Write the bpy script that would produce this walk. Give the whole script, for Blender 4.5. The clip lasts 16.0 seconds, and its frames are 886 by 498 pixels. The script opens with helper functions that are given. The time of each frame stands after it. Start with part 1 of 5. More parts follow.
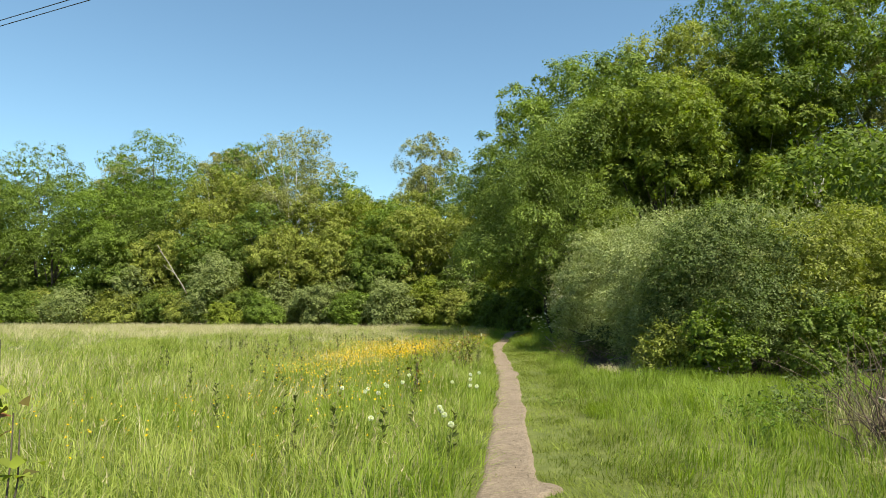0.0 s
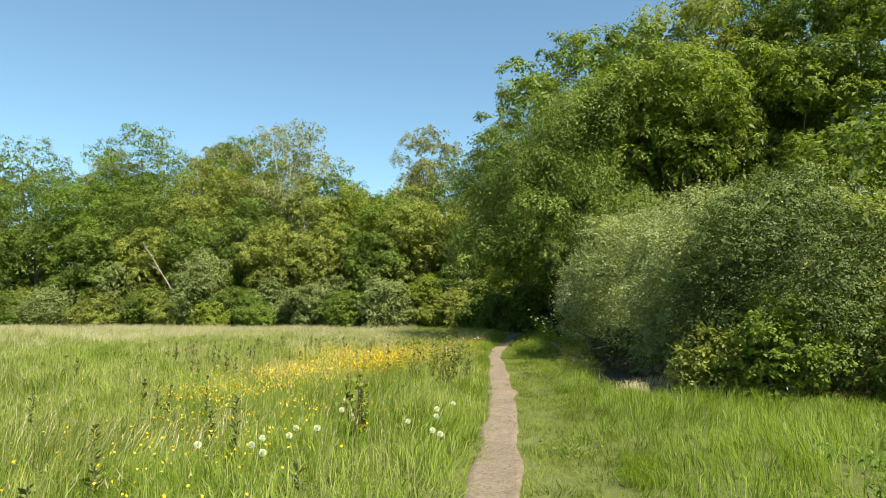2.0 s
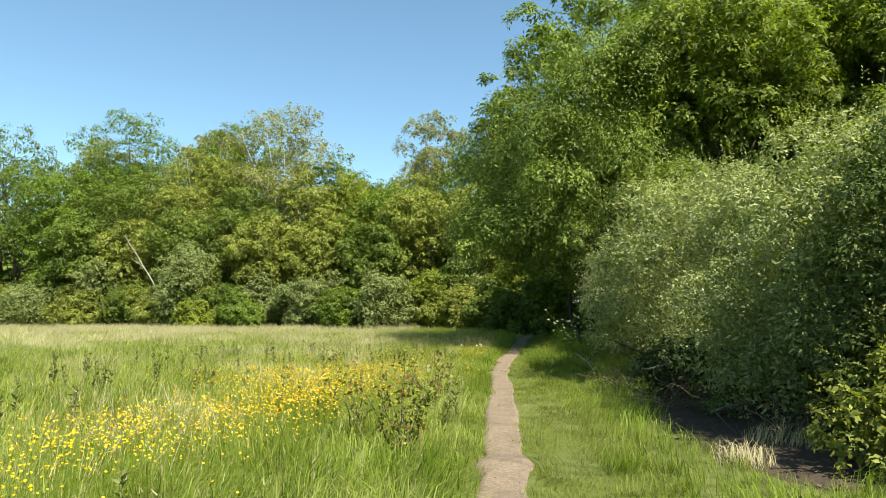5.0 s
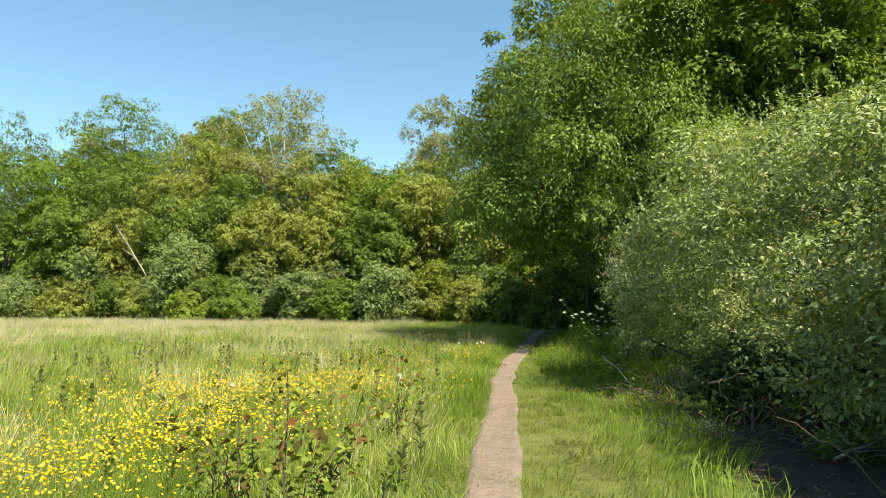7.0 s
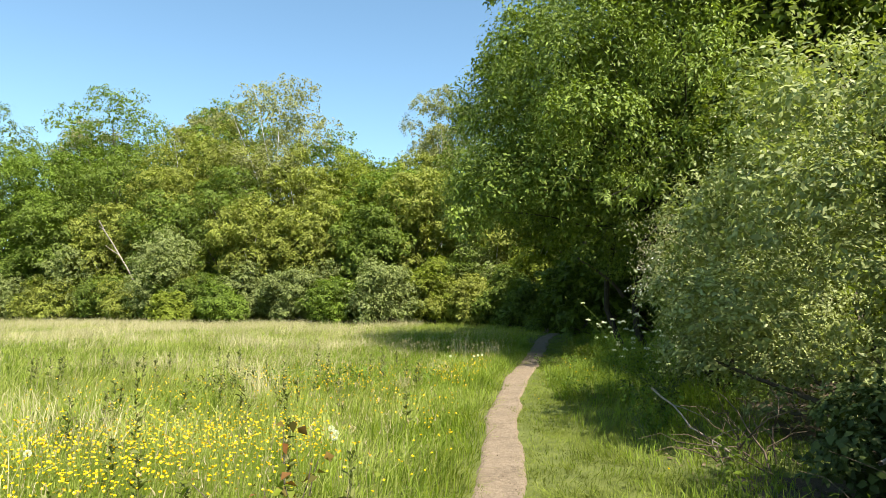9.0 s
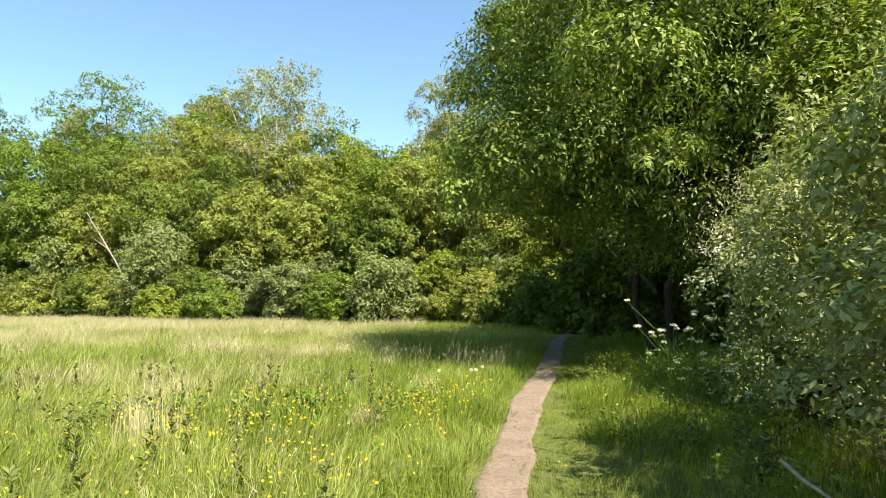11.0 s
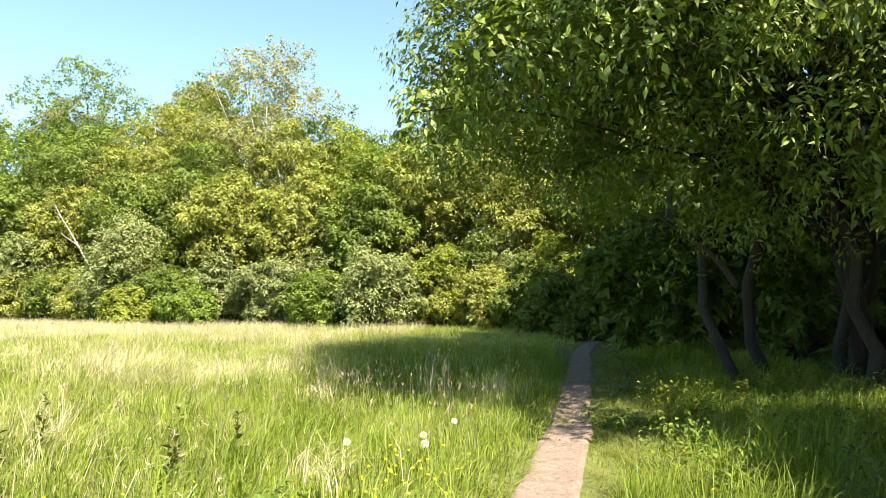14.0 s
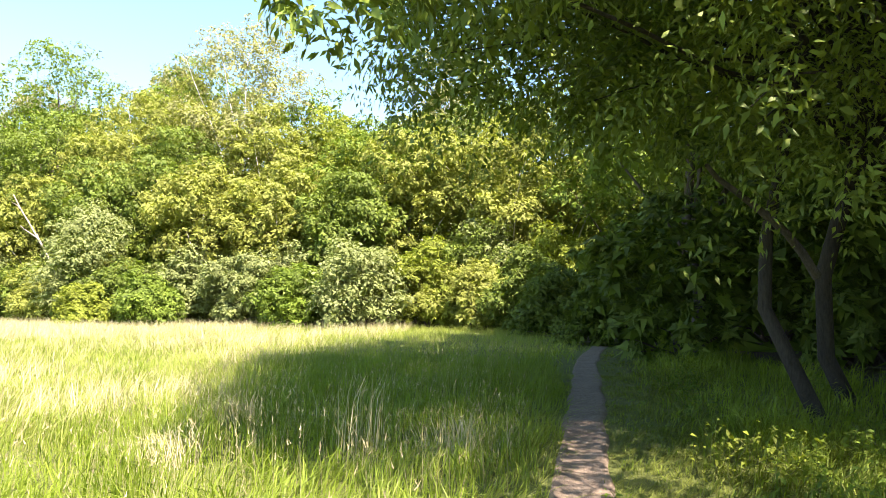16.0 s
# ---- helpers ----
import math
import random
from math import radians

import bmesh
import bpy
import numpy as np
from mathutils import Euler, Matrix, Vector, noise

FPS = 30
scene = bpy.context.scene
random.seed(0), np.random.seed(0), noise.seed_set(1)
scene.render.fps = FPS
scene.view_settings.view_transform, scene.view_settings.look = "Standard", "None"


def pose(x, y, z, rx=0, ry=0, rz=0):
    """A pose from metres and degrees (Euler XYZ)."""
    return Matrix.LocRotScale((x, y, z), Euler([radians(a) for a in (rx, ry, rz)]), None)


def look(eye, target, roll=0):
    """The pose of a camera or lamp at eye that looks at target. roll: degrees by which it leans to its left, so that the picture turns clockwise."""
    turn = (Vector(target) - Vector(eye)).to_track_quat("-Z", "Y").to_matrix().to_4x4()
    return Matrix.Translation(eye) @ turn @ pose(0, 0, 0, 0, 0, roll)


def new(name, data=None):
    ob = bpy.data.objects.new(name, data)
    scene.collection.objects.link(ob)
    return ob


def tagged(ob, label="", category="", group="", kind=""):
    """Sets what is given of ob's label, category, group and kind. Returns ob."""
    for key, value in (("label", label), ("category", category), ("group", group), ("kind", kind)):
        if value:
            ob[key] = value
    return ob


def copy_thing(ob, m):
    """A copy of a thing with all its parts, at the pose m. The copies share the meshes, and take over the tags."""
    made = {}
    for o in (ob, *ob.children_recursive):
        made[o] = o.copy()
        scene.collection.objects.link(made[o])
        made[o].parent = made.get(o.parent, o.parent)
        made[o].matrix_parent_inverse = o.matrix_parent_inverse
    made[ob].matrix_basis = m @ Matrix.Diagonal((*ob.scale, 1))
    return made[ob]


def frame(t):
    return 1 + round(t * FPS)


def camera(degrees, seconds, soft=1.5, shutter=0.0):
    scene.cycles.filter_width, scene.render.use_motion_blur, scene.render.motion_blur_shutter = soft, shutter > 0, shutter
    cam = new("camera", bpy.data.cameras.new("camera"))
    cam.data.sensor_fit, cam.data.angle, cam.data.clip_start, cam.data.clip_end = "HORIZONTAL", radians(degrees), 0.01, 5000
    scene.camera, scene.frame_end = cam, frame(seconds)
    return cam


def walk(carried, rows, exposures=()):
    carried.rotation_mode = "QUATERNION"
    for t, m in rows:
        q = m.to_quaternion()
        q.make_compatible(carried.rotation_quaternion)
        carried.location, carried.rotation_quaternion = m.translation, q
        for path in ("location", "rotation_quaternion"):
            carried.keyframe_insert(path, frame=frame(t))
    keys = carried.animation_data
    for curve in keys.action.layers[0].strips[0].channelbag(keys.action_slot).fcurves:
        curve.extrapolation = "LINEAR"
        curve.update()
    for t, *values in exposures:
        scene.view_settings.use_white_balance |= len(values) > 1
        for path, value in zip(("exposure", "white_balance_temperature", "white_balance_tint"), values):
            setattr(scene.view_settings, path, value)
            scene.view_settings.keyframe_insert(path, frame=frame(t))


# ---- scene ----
cam = camera(67.7, 16.0, soft=0.55)
METRES, EYE, TILT, LEAN, TURN = 26.0, 1.3, 5.5, 0.0, 0.0
ROWS = [
    (0.0, 0.0, 0.0, 0.0, 0.0, 0.0, 0.0),
    (0.5, 0.0054, 0.0331, -0.0011, -0.04, -0.01, 0.06),
    (1.0, 0.0103, 0.0622, -0.0052, 0.34, 0.09, 0.07),
    (1.5, 0.0161, 0.093, -0.0087, 0.2, 0.12, 0.1),
    (2.0, 0.0184, 0.1245, -0.0121, 0.43, 0.04, 0.06),
    (2.5, 0.0232, 0.1546, -0.0157, 0.67, 0.04, 0.09),
    (3.0, 0.026, 0.1873, -0.0168, 0.83, 0.21, 0.11),
    (3.5, 0.0293, 0.217, -0.0211, 1.12, 0.08, 0.06),
    (4.0, 0.032, 0.2495, -0.0205, 1.12, -0.04, 0.17),
    (6.5, 0.0466, 0.4005, -0.0365, 2.28, -0.51, 0.15),
    (7.0, 0.0505, 0.4314, -0.0412, 2.47, -0.67, 0.18),
    (7.5, 0.0529, 0.4614, -0.0407, 2.41, -0.74, 0.21),
    (8.0, 0.0552, 0.4915, -0.0442, 2.76, -0.66, 0.2),
    (8.5, 0.0583, 0.5207, -0.0471, 2.65, -0.65, 0.29),
    (9.0, 0.0588, 0.5529, -0.0502, 3.03, -0.72, 0.25),
    (11.5, 0.0686, 0.7037, -0.0644, 4.02, -1.04, 0.23),
    (12.0, 0.0706, 0.7392, -0.068, 3.98, -1.06, 0.29),
    (12.5, 0.0707, 0.7691, -0.0719, 4.4, -0.87, 0.27),
    (13.0, 0.0734, 0.8034, -0.0757, 4.68, -0.8, 0.4),
    (13.5, 0.074, 0.8332, -0.0796, 5.02, -0.87, 0.42),
    (14.0, 0.077, 0.864, -0.0836, 5.24, -0.72, 0.37),
    (14.5, 0.0777, 0.8952, -0.0853, 5.37, -0.78, 0.4),
    (15.0, 0.0804, 0.9261, -0.0906, 5.57, -0.82, 0.35),
    (15.5, 0.0841, 0.9578, -0.0924, 5.16, -0.78, 0.38),
    (16.0, 0.087, 0.9896, -0.0951, 5.18, -0.89, 0.31),
]
EXPOSURES = [(t, e, 6900, 10 + 2.3 * max(0.0, t - 8.0)) for t, e in ((0.0, 1.16), (2.0, 1.2), (4.0, 1.3), (7.0, 1.36), (9.0, 1.5), (11.5, 1.7), (12.5, 1.85), (13.5, 2.05), (14.5, 2.2), (15.5, 2.36), (16.0, 2.5))]
walk(cam, [(t, pose(0, 0, EYE, TILT, LEAN, TURN) @ pose(METRES * x, METRES * y, METRES * z, 90 + pitch, roll, yaw)) for t, x, y, z, yaw, pitch, roll in ROWS], EXPOSURES)

# ---- world and sun ----
SUN_EL, SUN_AZ = radians(52), radians(142)  # azimuth clockwise from +y: the sun stands behind the walker's right shoulder
to_sun = Vector((math.sin(SUN_AZ) * math.cos(SUN_EL), math.cos(SUN_AZ) * math.cos(SUN_EL), math.sin(SUN_EL)))
world = bpy.data.worlds.new("sky")
scene.world = world
world.use_nodes = True
wn = world.node_tree.nodes
sky = wn.new("ShaderNodeTexSky")
sky.sky_type, sky.sun_disc = "NISHITA", False
sky.sun_elevation, sky.sun_rotation = SUN_EL, SUN_AZ
sky.air_density, sky.dust_density, sky.ozone_density = 1.0, 0.6, 1.0
wn["Background"].inputs["Strength"].default_value = 0.078
tint = wn.new("ShaderNodeMix")
tint.data_type, tint.blend_type = "RGBA", "MULTIPLY"
tint.inputs[0].default_value, tint.inputs[7].default_value = 1.0, (0.87, 1.12, 1.13, 1)  # a clear, slightly cyan sky
world.node_tree.links.new(sky.outputs["Color"], tint.inputs[6])
world.node_tree.links.new(tint.outputs[2], wn["Background"].inputs["Color"])
sun = new("sun", bpy.data.lights.new("sun", "SUN"))
sun.data.energy, sun.data.angle, sun.data.color = 5.0, radians(0.55), (1.0, 0.95, 0.86)
sun.matrix_world = look(to_sun * 100, (0, 0, 0))

UP = np.array([0.0, 0.0, 1.0])


# ---- materials ----
def material(name):
    m = bpy.data.materials.new(name)
    m.use_nodes = True
    nt = m.node_tree
    return m, nt.nodes, nt.links, nt.nodes["Principled BSDF"], nt.nodes["Material Output"]


def ramp(nodes, stops):
    r = nodes.new("ShaderNodeValToRGB")
    e = r.color_ramp.elements
    while len(e) < len(stops):
        e.new(0.5)
    for k, (p, c) in enumerate(stops):
        e[k].position, e[k].color = p, (*c, 1)
    return r


def noise_node(nodes, links, scale, detail=4.0, coord="Object", rough=0.55):
    tc = nodes.new("ShaderNodeTexCoord")
    n = nodes.new("ShaderNodeTexNoise")
    n.inputs["Scale"].default_value, n.inputs["Detail"].default_value, n.inputs["Roughness"].default_value = scale, detail, rough
    links.new(tc.outputs[coord], n.inputs["Vector"])
    return n


def mix_col(nodes, links, a, b, fac, kind="MIX"):
    m = nodes.new("ShaderNodeMix")
    m.data_type, m.blend_type = "RGBA", kind
    for sock, v in ((m.inputs[6], a), (m.inputs[7], b), (m.inputs[0], fac)):
        if isinstance(v, (tuple, list)):
            sock.default_value = (*v, 1)
        elif isinstance(v, (int, float)):
            sock.default_value = v
        else:
            links.new(v, sock)
    return m.outputs[2]


def leaf_material(name, dark, mid, light, trans=0.4, rough=0.6, patch=0.6, spec=0.18):
    """Foliage: each leaf its own shade, broad drifts of tone, light shining through."""
    m, nodes, links, p, out = material(name)
    geo = nodes.new("ShaderNodeNewGeometry")
    r = ramp(nodes, [(0.0, dark), (0.5, mid), (1.0, light)])
    n = noise_node(nodes, links, patch, 3.0)
    mix = nodes.new("ShaderNodeMath")
    mix.operation = "MULTIPLY_ADD"
    mix.inputs[1].default_value = 0.62
    links.new(geo.outputs["Random Per Island"], mix.inputs[0])
    half = nodes.new("ShaderNodeMath")
    half.operation = "MULTIPLY_ADD"
    half.inputs[1].default_value, half.inputs[2].default_value = 1.1, -0.36
    links.new(n.outputs["Fac"], half.inputs[0])
    links.new(half.outputs[0], mix.inputs[2])
    links.new(mix.outputs[0], r.inputs[0])
    links.new(r.outputs["Color"], p.inputs["Base Color"])
    p.inputs["Roughness"].default_value = rough
    p.inputs["Specular IOR Level"].default_value = spec
    tr = nodes.new("ShaderNodeBsdfTranslucent")
    links.new(mix_col(nodes, links, r.outputs["Color"], (1.15, 1.25, 0.45), 1.0, "MULTIPLY"), tr.inputs["Color"])
    ms = nodes.new("ShaderNodeMixShader")
    ms.inputs[0].default_value = trans
    links.new(p.outputs[0], ms.inputs[1])
    links.new(tr.outputs[0], ms.inputs[2])
    links.new(ms.outputs[0], out.inputs["Surface"])
    return m


def rough_material(name, c0, c1, scale, rough=0.85, bump=0.4, dist=0.02, fine=8.0, c2=None, stretch=None):
    """Bark, soil and dead wood: two scales of mottling with relief."""
    m, nodes, links, p, out = material(name)
    n1 = noise_node(nodes, links, scale, 5.0)
    n2 = noise_node(nodes, links, scale * fine, 6.0, rough=0.7)
    if stretch:
        for n in (n1, n2):
            mp = nodes.new("ShaderNodeMapping")
            mp.inputs["Scale"].default_value = stretch
            links.new(n.inputs["Vector"].links[0].from_socket, mp.inputs["Vector"])
            links.new(mp.outputs[0], n.inputs["Vector"])
    r1 = ramp(nodes, [(0.3, c0), (0.7, c1)])
    links.new(n1.outputs["Fac"], r1.inputs[0])
    r2 = ramp(nodes, [(0.32, tuple(0.55 * v for v in c0)), (0.6, c2 or c1)])
    links.new(n2.outputs["Fac"], r2.inputs[0])
    links.new(mix_col(nodes, links, r1.outputs["Color"], r2.outputs["Color"], 0.45), p.inputs["Base Color"])
    p.inputs["Roughness"].default_value = rough
    p.inputs["Specular IOR Level"].default_value = 0.2
    b = nodes.new("ShaderNodeBump")
    b.inputs["Strength"].default_value, b.inputs["Distance"].default_value = bump, dist
    links.new(n2.outputs["Fac"], b.inputs["Height"])
    links.new(b.outputs[0], p.inputs["Normal"])
    return m


M_OAK = leaf_material("oak_leaves", (0.046, 0.070, 0.010), (0.118, 0.176, 0.024), (0.200, 0.292, 0.039), patch=0.35)
M_ASH = leaf_material("deep_green_leaves", (0.044, 0.063, 0.011), (0.112, 0.158, 0.027), (0.196, 0.275, 0.046), patch=0.4)
M_BIRCH = leaf_material("birch_leaves", (0.107, 0.111, 0.045), (0.215, 0.222, 0.090), (0.323, 0.333, 0.135), patch=0.35)
M_OLIVE = leaf_material("olive_leaves", (0.090, 0.101, 0.020), (0.200, 0.225, 0.045), (0.320, 0.360, 0.072), patch=0.3)
M_WILLOW = leaf_material("grey_willow_leaves", (0.105, 0.125, 0.045), (0.240, 0.278, 0.106), (0.360, 0.400, 0.165), trans=0.32, patch=0.5, rough=0.5, spec=0.25)
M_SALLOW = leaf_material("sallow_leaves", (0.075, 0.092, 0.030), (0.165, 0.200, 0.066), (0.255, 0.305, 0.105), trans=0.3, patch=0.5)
M_YELLOW = leaf_material("yellow_green_leaves", (0.080, 0.100, 0.013), (0.178, 0.220, 0.028), (0.275, 0.330, 0.042), patch=0.5)
M_LIME = leaf_material("lime_green_leaves", (0.052, 0.069, 0.010), (0.142, 0.184, 0.026), (0.236, 0.304, 0.042), patch=0.5)
# leaf colour darkened to stand for the shade under and beside the bushes
M_SHADELEAF = leaf_material("shade_darkened_leaves", (0.025, 0.038, 0.010), (0.060, 0.085, 0.022), (0.100, 0.130, 0.036), trans=0.15, patch=0.9)
M_DARKLEAF = leaf_material("dark_shrub_leaves", (0.030, 0.045, 0.010), (0.075, 0.105, 0.024), (0.130, 0.175, 0.042), trans=0.2, patch=0.6)
M_BRAMBLE = leaf_material("bright_bramble_leaves", (0.074, 0.105, 0.012), (0.135, 0.190, 0.022), (0.189, 0.266, 0.031), patch=0.9)
M_TREE_NEAR = leaf_material("lance_shaped_leaves", (0.052, 0.076, 0.013), (0.134, 0.186, 0.031), (0.225, 0.300, 0.052), trans=0.3, patch=0.5, rough=0.52, spec=0.22)
M_HERB = leaf_material("herb_leaves", (0.063, 0.102, 0.014), (0.115, 0.185, 0.026), (0.161, 0.259, 0.036), patch=1.2)
M_RED = leaf_material("bronze_sapling_leaves", (0.070, 0.075, 0.018), (0.120, 0.095, 0.022), (0.260, 0.085, 0.035), patch=3.0)
M_STALK = leaf_material("dark_stalk_leaves", (0.075, 0.090, 0.024), (0.130, 0.150, 0.040), (0.190, 0.200, 0.060), trans=0.2, patch=2.0)
M_GRASS = leaf_material("meadow_grass_blades", (0.180, 0.208, 0.046), (0.275, 0.318, 0.074), (0.370, 0.418, 0.110), trans=0.55, patch=0.45, rough=0.5)
M_LUSH = leaf_material("lush_grass_blades", (0.100, 0.142, 0.018), (0.178, 0.245, 0.031), (0.256, 0.340, 0.046), trans=0.52, patch=0.7, rough=0.45)
M_SHORT = leaf_material("short_turf_blades", (0.075, 0.092, 0.016), (0.145, 0.178, 0.030), (0.225, 0.270, 0.050), trans=0.38, patch=2.2, rough=0.55)
M_DRY = leaf_material("straw_grass_blades", (0.250, 0.228, 0.120), (0.385, 0.350, 0.195), (0.500, 0.455, 0.265), trans=0.25, patch=0.6, rough=0.6, spec=0.2)
M_SEED = leaf_material("grass_seed_heads", (0.240, 0.205, 0.105), (0.380, 0.325, 0.185), (0.500, 0.440, 0.270), trans=0.35, patch=0.8, rough=0.7, spec=0.1)
M_CATKIN = leaf_material("cream_catkins", (0.300, 0.285, 0.180), (0.410, 0.385, 0.255), (0.520, 0.490, 0.340), trans=0.4, patch=2.0, rough=0.8)
M_PETAL = leaf_material("buttercup_petals", (0.420, 0.270, 0.004), (0.560, 0.360, 0.005), (0.660, 0.430, 0.006), trans=0.2, patch=1.0, rough=0.25, spec=0.5)
M_WHITE = leaf_material("white_blossom", (0.600, 0.600, 0.480), (0.720, 0.720, 0.620), (0.820, 0.820, 0.740), trans=0.3, patch=2.0, rough=0.6)
M_FLUFF = leaf_material("seed_fluff", (0.646, 0.646, 0.620), (0.760, 0.760, 0.730), (0.836, 0.836, 0.803), trans=0.5, patch=4.0, rough=0.8)
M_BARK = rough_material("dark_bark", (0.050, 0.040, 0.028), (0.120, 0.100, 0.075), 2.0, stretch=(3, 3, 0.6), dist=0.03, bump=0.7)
# the same bark at about half the tone: crown shade put into the colour
M_SHADEBARK = rough_material("bark_with_painted_shade", (0.022, 0.018, 0.013), (0.060, 0.050, 0.038), 2.0, stretch=(3, 3, 0.6), dist=0.03, bump=0.7)
M_BIRCHBARK = rough_material("birch_bark", (0.300, 0.280, 0.250), (0.620, 0.600, 0.560), 1.6, stretch=(1, 1, 3.5), c2=(0.60, 0.58, 0.54), bump=0.3)
M_TWIG = rough_material("grey_twigs", (0.150, 0.125, 0.095), (0.330, 0.290, 0.235), 3.0, bump=0.3, dist=0.005)
M_BRUSH = rough_material("brown_dead_twigs", (0.050, 0.036, 0.024), (0.135, 0.102, 0.070), 3.0, bump=0.3, dist=0.005)
M_SOIL = rough_material("path_soil", (0.118, 0.089, 0.058), (0.225, 0.176, 0.122), 2.6, fine=11.0, c2=(0.285, 0.228, 0.162), rough=0.95, bump=0.8, dist=0.03)
M_LITTER = leaf_material("dead_leaves", (0.060, 0.042, 0.026), (0.120, 0.088, 0.055), (0.210, 0.165, 0.110), trans=0.1, patch=1.0, rough=0.8)
# real bare soil, with the shade of the bushes mixed into its colour
M_SHADESOIL = rough_material("shade_darkened_soil", (0.035, 0.026, 0.018), (0.085, 0.064, 0.042), 2.5, fine=9.0, bump=0.9, dist=0.03)
M_CABLE = rough_material("cable_black", (0.020, 0.020, 0.022), (0.035, 0.035, 0.038), 2.0, rough=0.6, bump=0.1, dist=0.001)


def ground_material():
    m, nodes, links, p, out = material("meadow_ground")
    big = noise_node(nodes, links, 0.16, 4.0)
    small = noise_node(nodes, links, 5.0, 8.0, rough=0.75)
    r1 = ramp(nodes, [(0.3, (0.060, 0.090, 0.018)), (0.55, (0.105, 0.125, 0.032)), (0.75, (0.170, 0.160, 0.070))])
    links.new(big.outputs["Fac"], r1.inputs[0])
    r2 = ramp(nodes, [(0.35, (0.042, 0.056, 0.015)), (0.65, (0.165, 0.182, 0.056))])
    links.new(small.outputs["Fac"], r2.inputs[0])
    links.new(mix_col(nodes, links, r1.outputs["Color"], r2.outputs["Color"], 0.5), p.inputs["Base Color"])
    p.inputs["Roughness"].default_value = 0.95
    p.inputs["Specular IOR Level"].default_value = 0.1
    b = nodes.new("ShaderNodeBump")
    b.inputs["Strength"].default_value, b.inputs["Distance"].default_value = 0.8, 0.05
    links.new(small.outputs["Fac"], b.inputs["Height"])
    links.new(b.outputs[0], p.inputs["Normal"])
    return m


M_GROUND = ground_material()


# ---- mesh helpers ----
def unit(v):
    return v / np.maximum(np.linalg.norm(v, axis=-1, keepdims=True), 1e-9)


def mesh_of(name, verts, faces, mat, smooth=False):
    """A mesh from arrays of vertices and of faces with equally many corners."""
    verts, faces = np.asarray(verts, np.float32), np.asarray(faces, np.int32)
    me = bpy.data.meshes.new(name)
    k = faces.shape[1]
    me.vertices.add(len(verts))
    me.vertices.foreach_set("co", verts.ravel())
    me.loops.add(faces.size)
    me.loops.foreach_set("vertex_index", faces.ravel())
    me.polygons.add(len(faces))
    me.polygons.foreach_set("loop_start", np.arange(0, faces.size, k, dtype=np.int32))
    if smooth:
        me.polygons.foreach_set("use_smooth", np.ones(len(faces), bool))
    me.materials.append(mat)
    me.update(calc_edges=True)
    return me


def part(name, mesh, parent, label=""):
    ob = new(name, mesh)
    ob.parent = parent
    if label:
        tagged(ob, label)
    return ob


def thing(name, x, y, z, label, category, group="", kind=""):
    ob = new(name)
    ob.empty_display_size = 0.2
    ob.matrix_world = pose(x, y, z)
    return tagged(ob, label, category, group, kind)


def merge(sets):
    """Joins (verts, faces) pairs."""
    vs, fs, n = [], [], 0
    for v, f in sets:
        vs.append(v)
        fs.append(np.asarray(f) + n)
        n += len(v)
    return np.concatenate(vs), np.concatenate(fs)


def tube(points, radii, sides=7, wobble=0.0, seed=0):
    """A tapered, slightly uneven tube along a line."""
    pts, radii = np.asarray(points, float), np.asarray(radii, float)
    g = np.random.default_rng(seed)
    n = len(pts)
    d = unit(np.gradient(pts, axis=0))
    ref = np.where(np.abs(d[:, 2:3]) > 0.9, np.array([[1.0, 0, 0]]), np.array([[0, 0, 1.0]]))
    a = unit(np.cross(d, ref))
    b = np.cross(d, a)
    ang = np.linspace(0, 2 * np.pi, sides, endpoint=False)
    rr = radii[:, None] * (1 + wobble * g.normal(size=(n, sides)))
    v = pts[:, None] + rr[..., None] * (np.cos(ang)[None, :, None] * a[:, None] + np.sin(ang)[None, :, None] * b[:, None])
    i, j = np.meshgrid(np.arange(n - 1), np.arange(sides), indexing="ij")
    k = (j + 1) % sides
    f = np.stack([i * sides + j, i * sides + k, (i + 1) * sides + k, (i + 1) * sides + j], -1).reshape(-1, 4)
    return v.reshape(-1, 3), f


def bent(p, q, n, wander, g, sag=0.0):
    """A line from p to q that wanders."""
    s = np.linspace(0, 1, n)[:, None]
    line = np.asarray(p) * (1 - s) + np.asarray(q) * s
    off = np.cumsum(g.normal(0, wander / n ** 0.5, (n, 3)), 0)
    off -= off[:1] * (1 - s) + off[-1:] * s
    line = line + off
    line[:, 2] += (sag * 4 * s * (1 - s))[:, 0]
    return line


def leaves(c, d, nrm, length, width, fold=0.15, droop=0.0, fine=False, far=False):
    """Folded leaves at c along d, facing nrm. fine: two halves that meet at a midrib."""
    d = unit(d)
    s = unit(np.cross(nrm, d))
    u = np.cross(d, s)
    L, W = length[:, None], width[:, None]
    tip = c + L * d - droop * L * UP
    l, r = c + 0.45 * L * d + 0.5 * W * s + fold * W * u, c + 0.45 * L * d - 0.5 * W * s + fold * W * u
    n = len(c)
    if far:
        v = np.stack([c + 0.5 * W * s, c - 0.5 * W * s, tip], 1)
        return v.reshape(-1, 3), np.arange(3 * n).reshape(n, 3)
    if not fine:
        v = np.stack([c, r, tip, l], 1)
        return v.reshape(-1, 3), np.arange(4 * n).reshape(n, 4)
    mid = c + 0.5 * L * d + 0.02 * L * UP
    v = np.stack([c, r, tip, l, mid], 1)
    k = 5 * np.arange(n)[:, None]
    return v.reshape(-1, 3), np.concatenate([k + [0, 1, 2, 4], k + [0, 4, 2, 3]])


def random_units(n, g):
    return unit(g.normal(size=(n, 3)))


